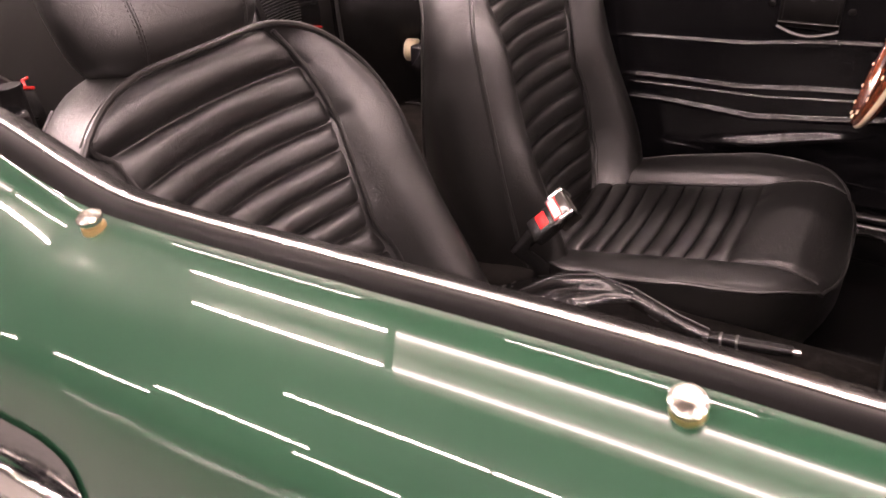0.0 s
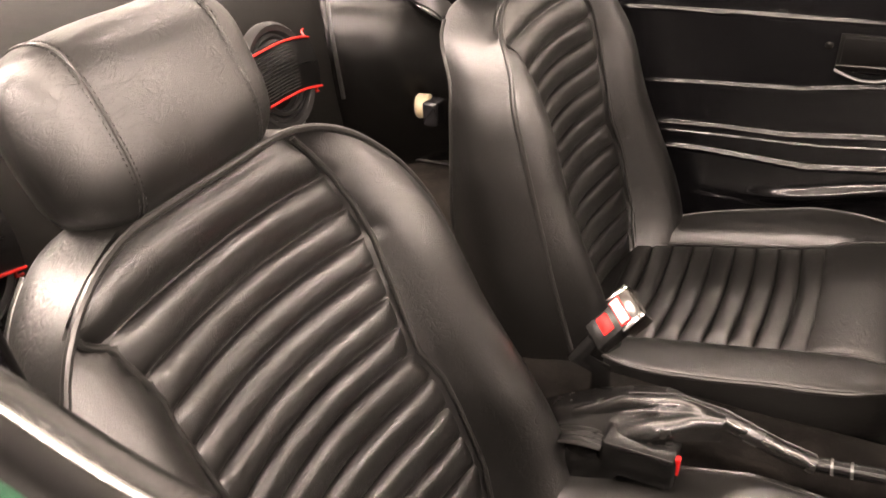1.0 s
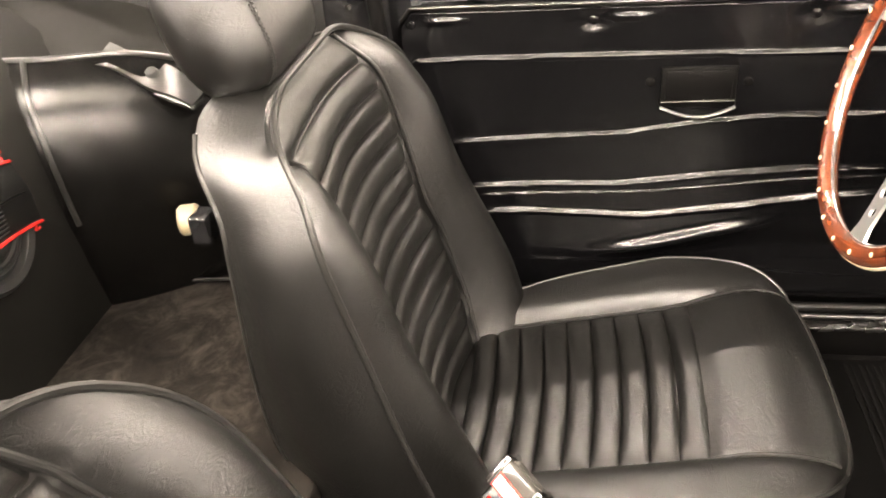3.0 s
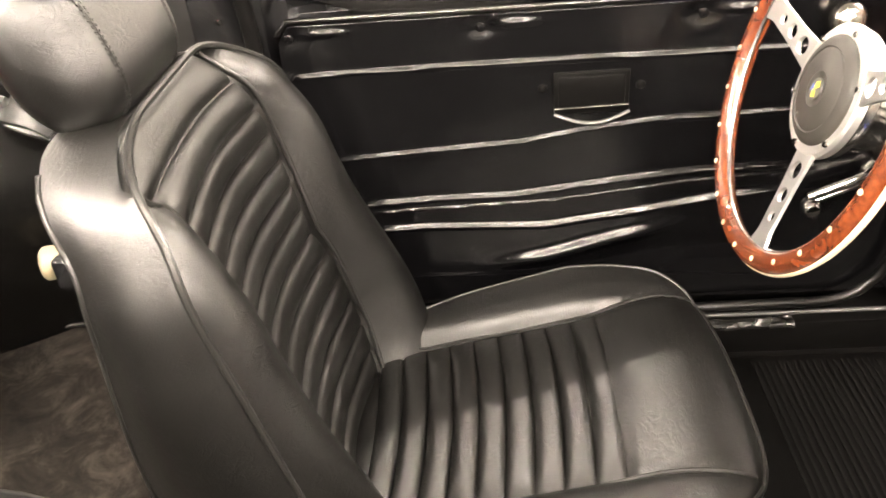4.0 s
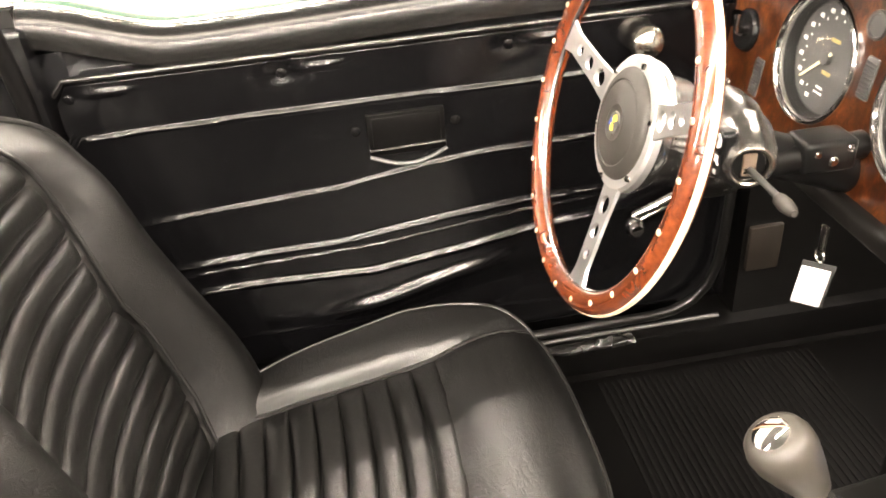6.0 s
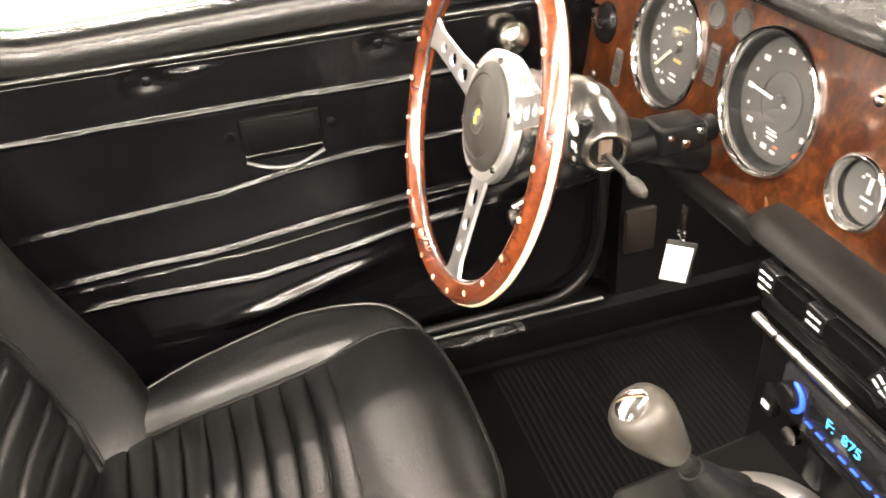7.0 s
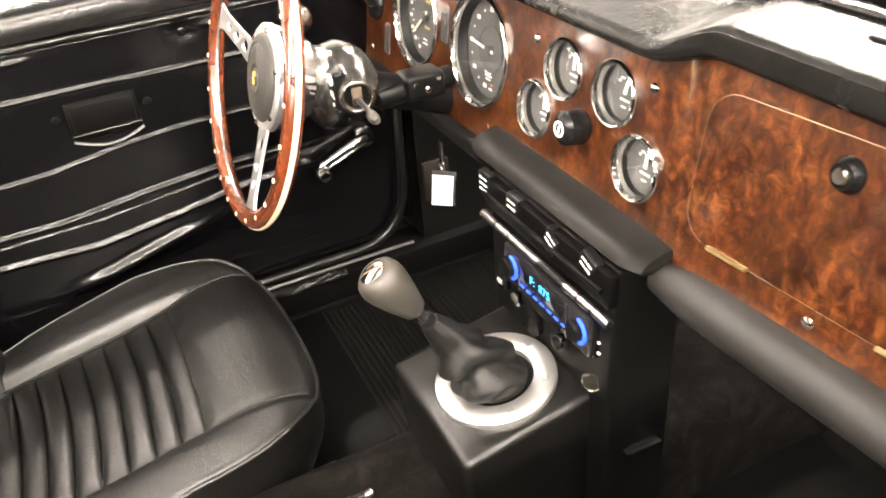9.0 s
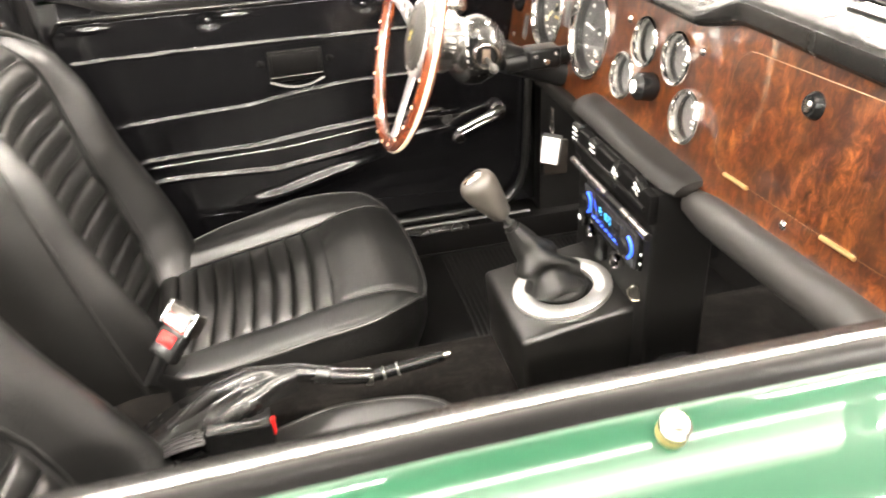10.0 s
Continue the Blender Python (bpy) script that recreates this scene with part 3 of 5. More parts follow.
def strap_at(u, v):
    x = -1.285 + 0.135 * u
    return (x, 0.480 + 0.055 * v - 0.006 * u + 0.004 * math.sin(u * 5), 0.778 - 0.050 * u - 0.010 * u * u + 0.004 * math.sin(u * 9 + v * 2) + 0.010 * v)


part("strap", sheet(strap_at, frange(0, 1, 20), frange(0, 1, 6), (0, -0.001, 0.005)), M_TRIM, hood)
part("strap_end", tube([strap_at(0.62, 0.0), strap_at(0.80, -0.06), strap_at(1.0, 0.05), strap_at(1.02, 0.6)], [0.003, 0.0045, 0.0045, 0.003], 8, flat=0.6), M_CAP, hood, "bright folded end of the strap")
part("stud", lathe([(0, 0.008), (0.008, 0.007), (0.011, 0.0), (0, 0)], axis_matrix(Vector(strap_at(0.5, 0.5)) + Vector((0, 0, 0.005)), (0, -0.4, 0.9)), 16), M_IRON, hood)

# folded hood beside the arch of the driver's side
def hood_stack(u, v):
    x = -1.55 + 0.50 * u
    a = v * math.pi * 0.8
    return (x, 0.515 + 0.06 * u + 0.125 * v + 0.03 * math.sin(a), 0.786 + 0.09 * v ** 0.7 - 0.07 * u * u + 0.006 * math.sin(x * 19 + v * 6) + 0.004 * math.sin(x * 47 + v * 11) + 0.008 * noise.noise((x * 9, v * 3, 2.0)))


solid("folded_hood", sheet(hood_stack, frange(0, 1, 30), frange(0, 1, 14), (0, 0.008, -0.008)), M_BOARD, "folded black soft top behind the cabin", "soft top")

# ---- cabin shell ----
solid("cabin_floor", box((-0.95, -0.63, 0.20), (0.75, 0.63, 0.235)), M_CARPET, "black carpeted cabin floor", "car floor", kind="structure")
solid("ground_pan", box((-1.8, -0.70, 0.16), (0.9, 0.70, 0.199)), M_IRON, "dark underside of the car", "car floor", kind="structure")


def tunnel_at(u, v):
    a = v * math.pi
    return (u, 0.105 * -math.cos(a) * (1.0 + 0.1 * math.cos(a) ** 2), 0.235 + 0.125 * min(1.0, 1.5 * math.sin(a)) ** 0.8)


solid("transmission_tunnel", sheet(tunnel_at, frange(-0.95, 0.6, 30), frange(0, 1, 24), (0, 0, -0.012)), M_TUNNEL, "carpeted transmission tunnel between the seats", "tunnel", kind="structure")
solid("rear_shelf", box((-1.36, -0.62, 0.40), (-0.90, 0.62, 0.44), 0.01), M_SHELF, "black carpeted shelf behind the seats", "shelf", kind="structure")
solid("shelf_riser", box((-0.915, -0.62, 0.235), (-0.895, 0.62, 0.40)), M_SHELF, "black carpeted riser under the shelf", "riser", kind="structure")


solid("rear_bulkhead", sheet(lambda u, v: (BULK[v][1], u, BULK[v][0]), frange(-0.62, 0.62, 16), range(len(BULK)), (-0.012, 0, -0.006)), M_BOARD, "flat grey-black trim board behind the seats", "bulkhead", kind="structure")
for s in (-1, 1):
    st = thing("sill", (-0.4, s * 0.60, 0.235), "black sill with a scuffed bright tread strip", "car sill", "door sills", "structure")
    part("sill_box", box((-0.95, min(s * 0.575, s * 0.70), 0.20), (0.56, max(s * 0.575, s * 0.70), 0.292), 0.01), M_RUBBER, st)
    part("sill_trim", sheet(lambda u, v: (u, s * (0.570 + 0.024 * v), 0.290 + 0.006 * math.sin(v * 3.1) + 0.005 * noise.noise((u * 28, v * 3, 4.0 + s)) + 0.003 * noise.noise((u * 70, v * 5, 1.0))), frange(-0.32, -0.13, 50), frange(0, 1, 12), (0, 0, -0.004)), M_BOOT, st, "creased glossy vinyl edge on the sill")
    part("tread_strip", tube([(-0.93, s * 0.599, 0.294), (0.02, s * 0.599, 0.294)], 0.004, 8, flat=0.5), M_IRON, st)
    seal = [(-0.80, s * 0.598, 0.310), (-0.30, s * 0.598, 0.312), (-0.09, s * 0.598, 0.314), (-0.058, s * 0.598, 0.319), (-0.028, s * 0.598, 0.334), (-0.006, s * 0.598, 0.360), (0.006, s * 0.598, 0.395), (0.011, s * 0.598, 0.44), (0.016, s * 0.598, 0.60), (0.035, s * 0.598, 0.72), (0.05, s * 0.61, 0.84)]
    part("door_seal", tube(seal, 0.008, 10), M_SEAL, st, "satin black rubber door seal")
    kp = solid("kick_panel", box((0.045, min(s * 0.60, s * 0.70), 0.20), (0.75, max(s * 0.60, s * 0.70), 0.86)), M_TRIM, "black footwell side panel", "kick panel", "kick panels", "structure")
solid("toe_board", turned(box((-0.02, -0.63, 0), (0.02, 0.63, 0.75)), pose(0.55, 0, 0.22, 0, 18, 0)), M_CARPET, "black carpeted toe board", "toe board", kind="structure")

# ribbed rubber mats
for yc, ya in ((0.335, 0.22), (-0.335, 0.22)):
    mt = thing("floor_mat", (-0.05, yc, 0.236), "black ribbed rubber mat in the footwell", "mat", "footwell mats")
    part("mat_base", box((-0.36, yc - ya, 0.2355), (0.33, yc + ya, 0.242), 0.003), M_RUBBER, mt)
    if yc < 0:
        tagged(mt, "plain black rubber mat in the passenger footwell")
        continue
    rows = []
    for k in range(34):
        x = -0.20 + 0.0105 * k
        rows.append(box((x, yc - 0.16, 0.2415), (x + 0.0042, yc + 0.205, 0.2434)))
    tagged(part("ribs", merged(*rows), M_RIB, mt), kind="stuff")

# ---- seats ----
def seat(yc, x0, z0, lean, label, curl, cx1, wide=0.0):
    """Sports seat: pleated inserts, plain bolsters, piping and a head restraint."""
    L = radians(lean)
    up, fwd = Vector((-math.sin(L), 0, math.cos(L))), Vector((math.cos(L), 0, math.sin(L)))
    base = Vector((x0, yc, z0))
    t = thing("sports_seat", (-0.55, yc, 0.236), label, "car seat", "front seats")
    H = 0.564

    def W(v, s=-1, r=0.155):
        """Half width at height v on side s; r rounds the top corners."""
        if s < 0:
            w = curve_at([(0, 0.222), (0.08, 0.236), (0.2, 0.243), (0.32, 0.241), (0.42, 0.239), (0.50, 0.238)], v)
        else:
            w = curve_at([(0, 0.272), (0.08, 0.270), (0.2, 0.264), (0.32, 0.256), (0.42, 0.246), (0.50, 0.238)], v) + wide
        r *= 1.2 if s > 0 else 1.0
        if v > H - r:
            w = w - r + r * math.sqrt(max(0, 1 - ((v - H + r) / r) ** 2))
        return w

    def WI(v, s=1):
        w = curve_at([(0, 0.118), (0.05, 0.140), (0.10, 0.158), (0.19, 0.160), (0.23, 0.157), (0.262, 0.146), (0.279, 0.139), (0.30, 0.141), (0.35, 0.1455), (0.42, 0.150), (0.46, 0.1445), (0.50, 0.133), (0.53, 0.118), (0.56, 0.100)], v)
        if s < 0 and v > 0.44:
            w = 0.149 + 0.011 * smooth_step(0.44, 0.50, v)
            w += (max(w, W(v, s) - 0.003) - w) * smooth_step(0.495, 0.530, v) ** 0.8
        return w

    def front(a, v):
        """Depth of the front face at lateral a and height v."""
        w, wi = W(v, a), WI(v, a)
        wi = curve_at([(0, 0.122), (0.06, 0.150), (0.12, 0.163), (0.23, 0.160), (0.30, 0.151), (0.42, 0.150)], v) if v < 0.42 else wi
        s = abs(a)
        if s <= wi or wi >= w - 0.004:
            return -0.006 - 0.024 * (1 - min(1, s / max(wi, 0.01)) ** 2) * smooth_step(H + 0.01, H - 0.16, v)
        k = (s - wi) / (w - wi)
        return (0.034 + 0.032 * smooth_step(0.34, 0.06, v)) * (1 - abs(2 * k - 1) ** 2.3) * smooth_step(H, H - 0.2, v) + 0.012 * k

    def P(a, d, v):
        d += curl * (v - 0.27) * (1 - smooth_step(0.47, 0.553, v))
        return base + Vector((0, a, 0)) + fwd * d + up * v

    def depth(v):
        return 0.146 - 0.072 * smooth_step(0.20, H, v)

    us = []
    NF = 40
    for i in range(NF + 1):
        us.append(("f", -1 + 2 * i / NF))
    for i in range(1, 9):
        us.append(("r", i / 9))
    for i in range(13):
        us.append(("b", 1 - 2 * i / 12))
    for i in range(1, 9):
        us.append(("l", i / 9))

    def section(u, v):
        kind, s = u
        vv, squash = (v, 1.0) if v <= H - 0.012 else (H - 0.012 + (v - H + 0.012), max(0.0, 1 - ((v - H + 0.012) / 0.012) ** 2) ** 0.5)
        hi = min(vv, H)
        D = depth(min(v, H))
        lift = 0.016 * smooth_step(0.40, H, v)     # the shell behind stands higher than the front panel
        if kind == "f":
            a = s * W(hi, s)
            d = front(a, hi)
            lift = 0.0
        elif kind == "b":
            a = s * (W(hi, s, 0.14) - 0.022)
            d = -D - 0.012 * (1 - s * s)
        else:
            k = s if kind == "r" else 1 - s
            side = 1 if kind == "r" else -1
            bulge = (0.034 if side < 0 else 0.012) * math.sin(math.pi * k) * (1 - 0.8 * smooth_step(0.28, 0.54, v))
            a = (W(hi, side) * (1 - k) + W(hi, side, 0.14) * k + bulge - 0.022 * k) * side
            d = 0.012 - (D + 0.012) * k
            lift *= smooth_step(0, 1, k)
        mid = -D * 0.45
        return P(a, mid + (d - mid) * (0.35 + 0.65 * squash), vv + lift)
    vs = frange(-0.06, H - 0.16, 24) + frange(H - 0.155, H - 0.014, 22) + [H - 0.010, H - 0.006, H - 0.003, H - 0.0005]
    back = part("backrest", surface(section, us, vs, wrap=True, cap=True), M_SEAT, t, "black vinyl backrest with plain bolsters")
    # outer piping and insert seams
    highs = frange(0.0, H - 0.155, 24) + [H - 0.155 + 0.155 * math.sin(a) for a in frange(0.05, math.pi / 2, 14)]
    loop = [P(-W(v), 0.013, v) for v in highs] + [P(W(v, 1), 0.013, v) for v in reversed(highs)]
    part("piping", tube(loop, 0.0038, 8), M_PIPE, back)
    rear = [section(("b", -1), v) for v in frange(0.02, H - 0.02, 40)]
    part("rear_piping", tube(rear, 0.0032, 8), M_PIPE, back)
    for s in (-1, 1):
        part("seam_piping", tube([P(s * WI(v, s), 0.0005 + 0.010 * smooth_step(0.495, 0.525, v) * (s < 0), v) for v in frange(0.0, H - (0.012 if s > 0 else 0.030), 80)], 0.0032, 8), M_PIPE, back)
    # pleats
    tops = [0.501, 0.459, 0.422, 0.386, 0.350, 0.314, 0.278, 0.235, 0.192, 0.148, 0.105, 0.064, 0.028, 0.0]
    for v1, v0 in zip(tops, tops[1:]):
        bow = 0.007

        def pleat(u, w):
            vv = v0 + (v1 - v0) * w
            ww = min(WI(vv, u), W(vv, u) - 0.006) - 0.0015
            a = u * ww
            arch = 0.0122 * (max(0.0, 1 - abs(2 * w - 1) ** 3.0)) ** 0.60
            end = (1 - abs(u) ** 7) ** 0.7
            wob = 0.0004 * noise.noise((a * 9, vv * 22, yc * 5))
            return P(a, front(a, vv) - 0.001 + (arch + wob) * end, vv + bow * (1 - u * u))
        part("pleat", sheet(pleat, frange(-1, 1, 26), frange(0, 1, 11), tuple(fwd * -0.006)), M_SEAT, back)

    def yoke(u, w):
        vv = tops[0] + (H - 0.006 - tops[0]) * w
        ww = max(0.01, min(WI(vv, u), W(vv, u) - 0.006) - 0.0015)
        a = u * ww
        arch = 0.014 * (max(0.0, 1 - abs(2 * w - 1) ** 2.4)) ** 0.7 * (1 - abs(u) ** 12) ** 0.5
        return P(a, front(a, vv) - 0.001 + arch, vv + 0.007 * (1 - u * u) * (1 - w))
    part("top_panel", sheet(yoke, frange(-1, 1, 30), frange(0, 1, 12), tuple(fwd * -0.006)), M_SEAT, back)

    # cushion: pleats, flat bolsters edged by piping, and a raised roll at the front
    cw, power = 0.252, 3.2
    cy = yc + 0.013

    def ctop(x):
        return curve_at([(-0.80, 0.336), (-0.70, 0.346), (-0.65, 0.357), (-0.54, 0.378), (-0.49, 0.389), (-0.46, 0.397), (-0.44, 0.405), (-0.42, 0.412), (-0.40, 0.417), (-0.38, 0.4195), (-0.36, 0.4195), (-0.345, 0.417), (-0.33, 0.412), (-0.317, 0.405), (-0.306, 0.396), (-0.292, 0.384)], x - (cx1 + 0.292) * smooth_step(-0.6, -0.3, x))

    def taper(x, y):
        return 1 - 0.06 * smooth_step(-0.46, -0.70, x) * (y > cy)

    def outline(a):
        """Rounded outline of the cushion: direction a to (x, y)."""
        c, s = math.cos(a), math.sin(a)
        r = (abs(c) ** power + abs(s) ** power) ** (-1 / power)
        mid, half = (cx1 - 0.80) / 2, (cx1 + 0.80) / 2
        x, y = mid + half * r * c, cy + cw * r * s
        return x, cy + (y - cy) * taper(x, y)

    def seam_at(x):
        return 0.152 + 0.010 * smooth_step(-0.47, -0.34, x)

    def crown(x, lat, f):
        """Height of the cushion's skin."""
        q = lat - seam_at(x)
        bol = 0.0
        if q > 0:
            bol = 0.027 * (1 - math.exp(-q / 0.016)) - 0.3 * max(0.0, q - 0.05) ** 2
        bol *= 0.12 * smooth_step(-0.30, -0.36, x) + 0.88 * smooth_step(-0.385, -0.50, x)
        seam = -0.006 * math.exp(-(q / 0.006) ** 2)
        ins = -0.007 * smooth_step(0.152, 0.142, lat) * smooth_step(-0.448, -0.462, x)
        rim = -0.007 * (1 - math.sqrt(max(0.0, 1 - max(0.0, (min(f, 1.0) - 0.93) / 0.07) ** 2)))
        return ctop(x) + bol + ins + rim + seam

    def cushion(a, k):
        ox, oy = outline(a)
        mx = (cx1 - 0.80) / 2
        f, z = k
        x, y = mx + (ox - mx) * f, cy + (oy - cy) * f
        edge = crown(x, abs(y - cy), min(f, 1.0))
        return (x, y, edge if z is None else 0.262 + (edge - 0.262) * z)
    prof = [(f, None) for f in (0.02, 0.15, 0.3, 0.4, 0.5, 0.54, 0.57, 0.59, 0.605, 0.62, 0.635, 0.65, 0.665, 0.68, 0.70, 0.72, 0.74, 0.76, 0.78, 0.80, 0.82, 0.84, 0.86, 0.88, 0.90, 0.92, 0.94, 0.955, 0.968, 0.98, 0.99, 0.996, 1.0)]
    prof += [(1.006, 0.9), (1.012, 0.75), (1.010, 0.6), (0.99, 0.4), (0.955, 0.2), (0.91, 0.0)]
    cush = part("cushion", surface(cushion, frange(0, math.tau, 145)[:-1], prof, wrap=True, cap=True), M_SEAT, t, "black vinyl seat cushion")

    def seat_z(x, y):
        return (x, y, crown(x, abs(y - cy), 0.0) + 0.0035)

    def lip(a):
        ox, oy = outline(a)
        mx = (cx1 - 0.80) / 2
        p = cushion(a, (1.0, None))
        return (mx + (ox - mx) * 1.004, cy + (oy - cy) * 1.004, p[2] + 0.0005)
    part("piping", tube([lip(a) for a in frange(-math.pi * 0.93, math.pi * 0.93, 120)], 0.0036, 8), M_PIPE, cush)
    for s in (-1, 1):
        line = [seat_z(x, cy + s * seam_at(x)) for x in frange(-0.735, cx1 - 0.030, 50)]
        part("seam_piping", tube(line, 0.0026, 8), M_PIPE, cush)
    for k in range(9):
        xa = -0.776 + 0.0353 * k
        xb = xa + 0.0353

        def cp(u, w):
            x = xa + (xb - xa) * w
            y = cy + u * 0.1495
            arch = 0.0092 * (max(0.0, 1 - abs(2 * w - 1) ** 3.0)) ** 0.60 * (1 - abs(u) ** 6) ** 0.7
            wob = 0.0005 * noise.noise((x * 20, y * 9, yc * 3))
            return (x + 0.008 * (1 - u * u), y, ctop(x) - 0.0055 + arch + wob)
        part("pleat", sheet(cp, frange(-1, 1, 22), frange(0, 1, 13), (0, 0, -0.006)), M_SEAT, cush)
    part("seat_base", box((-0.75, cy - 0.19, 0.243), (-0.36, cy + 0.19, 0.275), 0.01), M_IRON, t)
    for s in (-1, 1):
        part("seat_runner", box((-0.78, cy + s * 0.16 - 0.012, 0.236), (-0.30, cy + s * 0.16 + 0.012, 0.252), 0.003), M_IRON, t)

    # head restraint
    hc = base + up * 0.635 + fwd * -0.039 + Vector((0, 0.001, 0))
    hw, hh, hd = 0.124, 0.080, 0.052

    def pillow(a, k):
        s = k
        e = math.sqrt(max(0.0, 1 - abs(s) ** 5.0))
        c, n = math.cos(a), math.sin(a)
        q = (abs(c) ** 2.7 + abs(n) ** 2.7) ** (-1 / 2.7)
        sag = 0.0018 * noise.noise((s * 2.0, c * 1.5, n * 1.5 + yc))
        return hc + Vector((0, s * hw, 0)) + fwd * (hd * e * q * c + sag) + up * (hh * (0.25 + 0.75 * e) * q * n * (0.25 + 0.75 * e if abs(s) > 0.97 else 1) + sag)
    ks = [-0.9995, -0.99, -0.97, -0.94, -0.9, -0.85, -0.78, -0.7, -0.6] + frange(-0.5, 0.5, 9) + [0.6, 0.7, 0.78, 0.85, 0.9, 0.94, 0.97, 0.99, 0.9995]
    hr = part("headrest", surface(pillow, frange(0, math.tau, 49)[:-1], ks, wrap=True, cap=True), M_SEAT, t, "padded black vinyl head restraint")
    for s in (-1, 1):
        cen = hc + Vector((0, s * 0.60 * hw, 0))
        ring = [cen + (Vector(pillow(a, s * 0.60)) - cen) * 1.004 for a in frange(0, math.tau, 60)[:-1]]
        part("seam_piping", tube(ring, 0.0013, 6, closed=True), M_PIPE, hr)
    stitches = []
    for k in range(0, 96):
        a = math.tau * k / 96
        for o in (-0.625, -0.575, 0.575, 0.625):
            m2 = hc + Vector((0, o * hw, 0))
            p, q = Vector(pillow(a, o)), Vector(pillow(a + 0.036, o))
            stitches.append(tube([m2 + (p - m2) * 1.004, m2 + (q - m2) * 1.004], 0.0010, 4))
    tagged(part("stitching", merged(*stitches), M_PIPE, hr), kind="stuff")
    for s in (-1, 1):
        part("headrest_post", tube([P(s * 0.05, -0.045, H - 0.03), P(s * 0.05, -0.045, H + 0.03)], 0.006, 10), M_CHROME, t)
    return t


seat(0.320, -0.735, 0.314, 19.4, "black vinyl sports seat with pleated inserts, driver's side", 0.10, -0.292)
seat(-0.352, -0.742, 0.314, 21.5, "black vinyl sports seat with pleated inserts, passenger side", 0.0, -0.282, 0.008)

# ---- steering wheel ----
WC = Vector((-0.280, 0.319, 0.796))
WN = Vector((-1, 0, 0.286)).normalized()
WM = axis_matrix(WC, WN)
HM = WM @ Matrix.Translation((0, 0, -0.020))     # the hub is dished behind the rim
sw = thing("steering_wheel", WC, "three-spoke wood-rimmed steering wheel with bright rivets", "steering wheel")


def on_wheel(r, a, h=0.0):
    """A point of the wheel at radius r, angle a (0 toward the driver's door), height h toward the driver."""
    return WM @ Vector((-r * math.cos(a), r * math.sin(a), h))


def rim_section(a, k):
    c, s = math.cos(k), math.sin(k)
    return on_wheel(0.1772 + 0.0115 * c, a, 0.0112 * s)


part("rim", surface(lambda k, a: rim_section(a, k), frange(0, math.tau, 25)[:-1], frange(0, math.tau, 97), wrap=True), M_RIM, sw, "varnished mahogany rim")
part("inlay_ring", tube([on_wheel(0.1772 + 0.0092, a, -0.001) for a in frange(0, math.tau, 97)[:-1]], 0.0042, 8, closed=True), M_INLAY, sw, "pale laminated band round the rim")
part("inner_ring", tube([on_wheel(0.1772 - 0.0102, a, 0.0) for a in frange(0, math.tau, 97)[:-1]], 0.0030, 8, closed=True), M_STRIP, sw, "polished metal band inside the rim")
for k in range(24):
    a = math.tau * (k + 0.5) / 24
    part("rivet", lathe([(0, 0.0013), (0.0025, 0.0009), (0.0036, -0.001), (0, -0.001)], axis_matrix(on_wheel(0.1772, a, 0.0111), WN), 10), M_RIVET, sw)
for deg in (13, 156, 254):
    a = radians(deg)
    spoke_m = WM @ Matrix.Rotation(math.pi - a, 4, "Z")
    outl = [(0.048, -0.021), (0.06, -0.017), (0.10, -0.0135), (0.148, -0.0125), (0.166, -0.018), (0.166, 0.018), (0.148, 0.0125), (0.10, 0.0135), (0.06, 0.017), (0.048, 0.021)]
    holes = [ring_loop(0.0098, 18, 0.082), ring_loop(0.0080, 16, 0.109), ring_loop(0.0062, 14, 0.133)]
    sp = plate(outl, holes, 0.004, Matrix.Translation((0, 0, 0.001)))
    for vert in sp.verts:
        vert.co.z -= 0.020 * (1 - (max(0.05, min(0.165, vert.co.x)) - 0.05) / 0.115)
    part("spoke", turned(sp, spoke_m), M_SPOKE, sw, "brushed aluminium spoke with three holes", smooth=False)
part("hub_plate", lathe([(0.030, 0.004), (0.064, 0.004), (0.067, 0.001), (0.067, -0.006), (0.030, -0.006)], HM, 40, closed=True), M_ALU, sw)
part("boss", lathe([(0.064, -0.006), (0.0655, -0.010), (0.064, -0.017), (0.056, -0.021), (0.0525, -0.026), (0.0515, -0.048), (0.046, -0.054), (0.043, -0.060), (0.043, -0.085), (0, -0.085)], HM, 48), satin_metal("boss_metal", (0.88, 0.87, 0.85), 0.14, 0.26), sw, "polished metal boss behind the hub")
cap_ob = part("horn_cap", lathe([(0, 0.0125), (0.016, 0.0125), (0.018, 0.0135), (0.02, 0.0125), (0.040, 0.0118), (0.0415, 0.0105), (0.043, 0.0115), (0.050, 0.0095), (0.0545, 0.006), (0.056, 0.002), (0.056, 0.0)], HM, 48), M_CAPGREY, sw, "round dusty grey-black horn cap")
part("emblem", lathe([(0, 0.0142), (0.0105, 0.0142), (0.0115, 0.012), (0, 0.012)], HM, 28), M_DIAL, cap_ob, "small enamel badge in blue and yellow")
part("emblem_upper", plate([(-0.002, 0.001), (0.001, 0.0), (0.0065, 0.004), (0.004, 0.009), (-0.001, 0.007)], [], 0.001, HM @ Matrix.Translation((0, 0, 0.0153))), M_YELLOW, cap_ob, smooth=False)
part("emblem_lower", plate([(-0.001, -0.009), (0.004, -0.007), (0.002, -0.002), (-0.003, -0.001)], [], 0.001, HM @ Matrix.Translation((0, 0, 0.0153))), M_YELLOW, cap_ob, smooth=False)
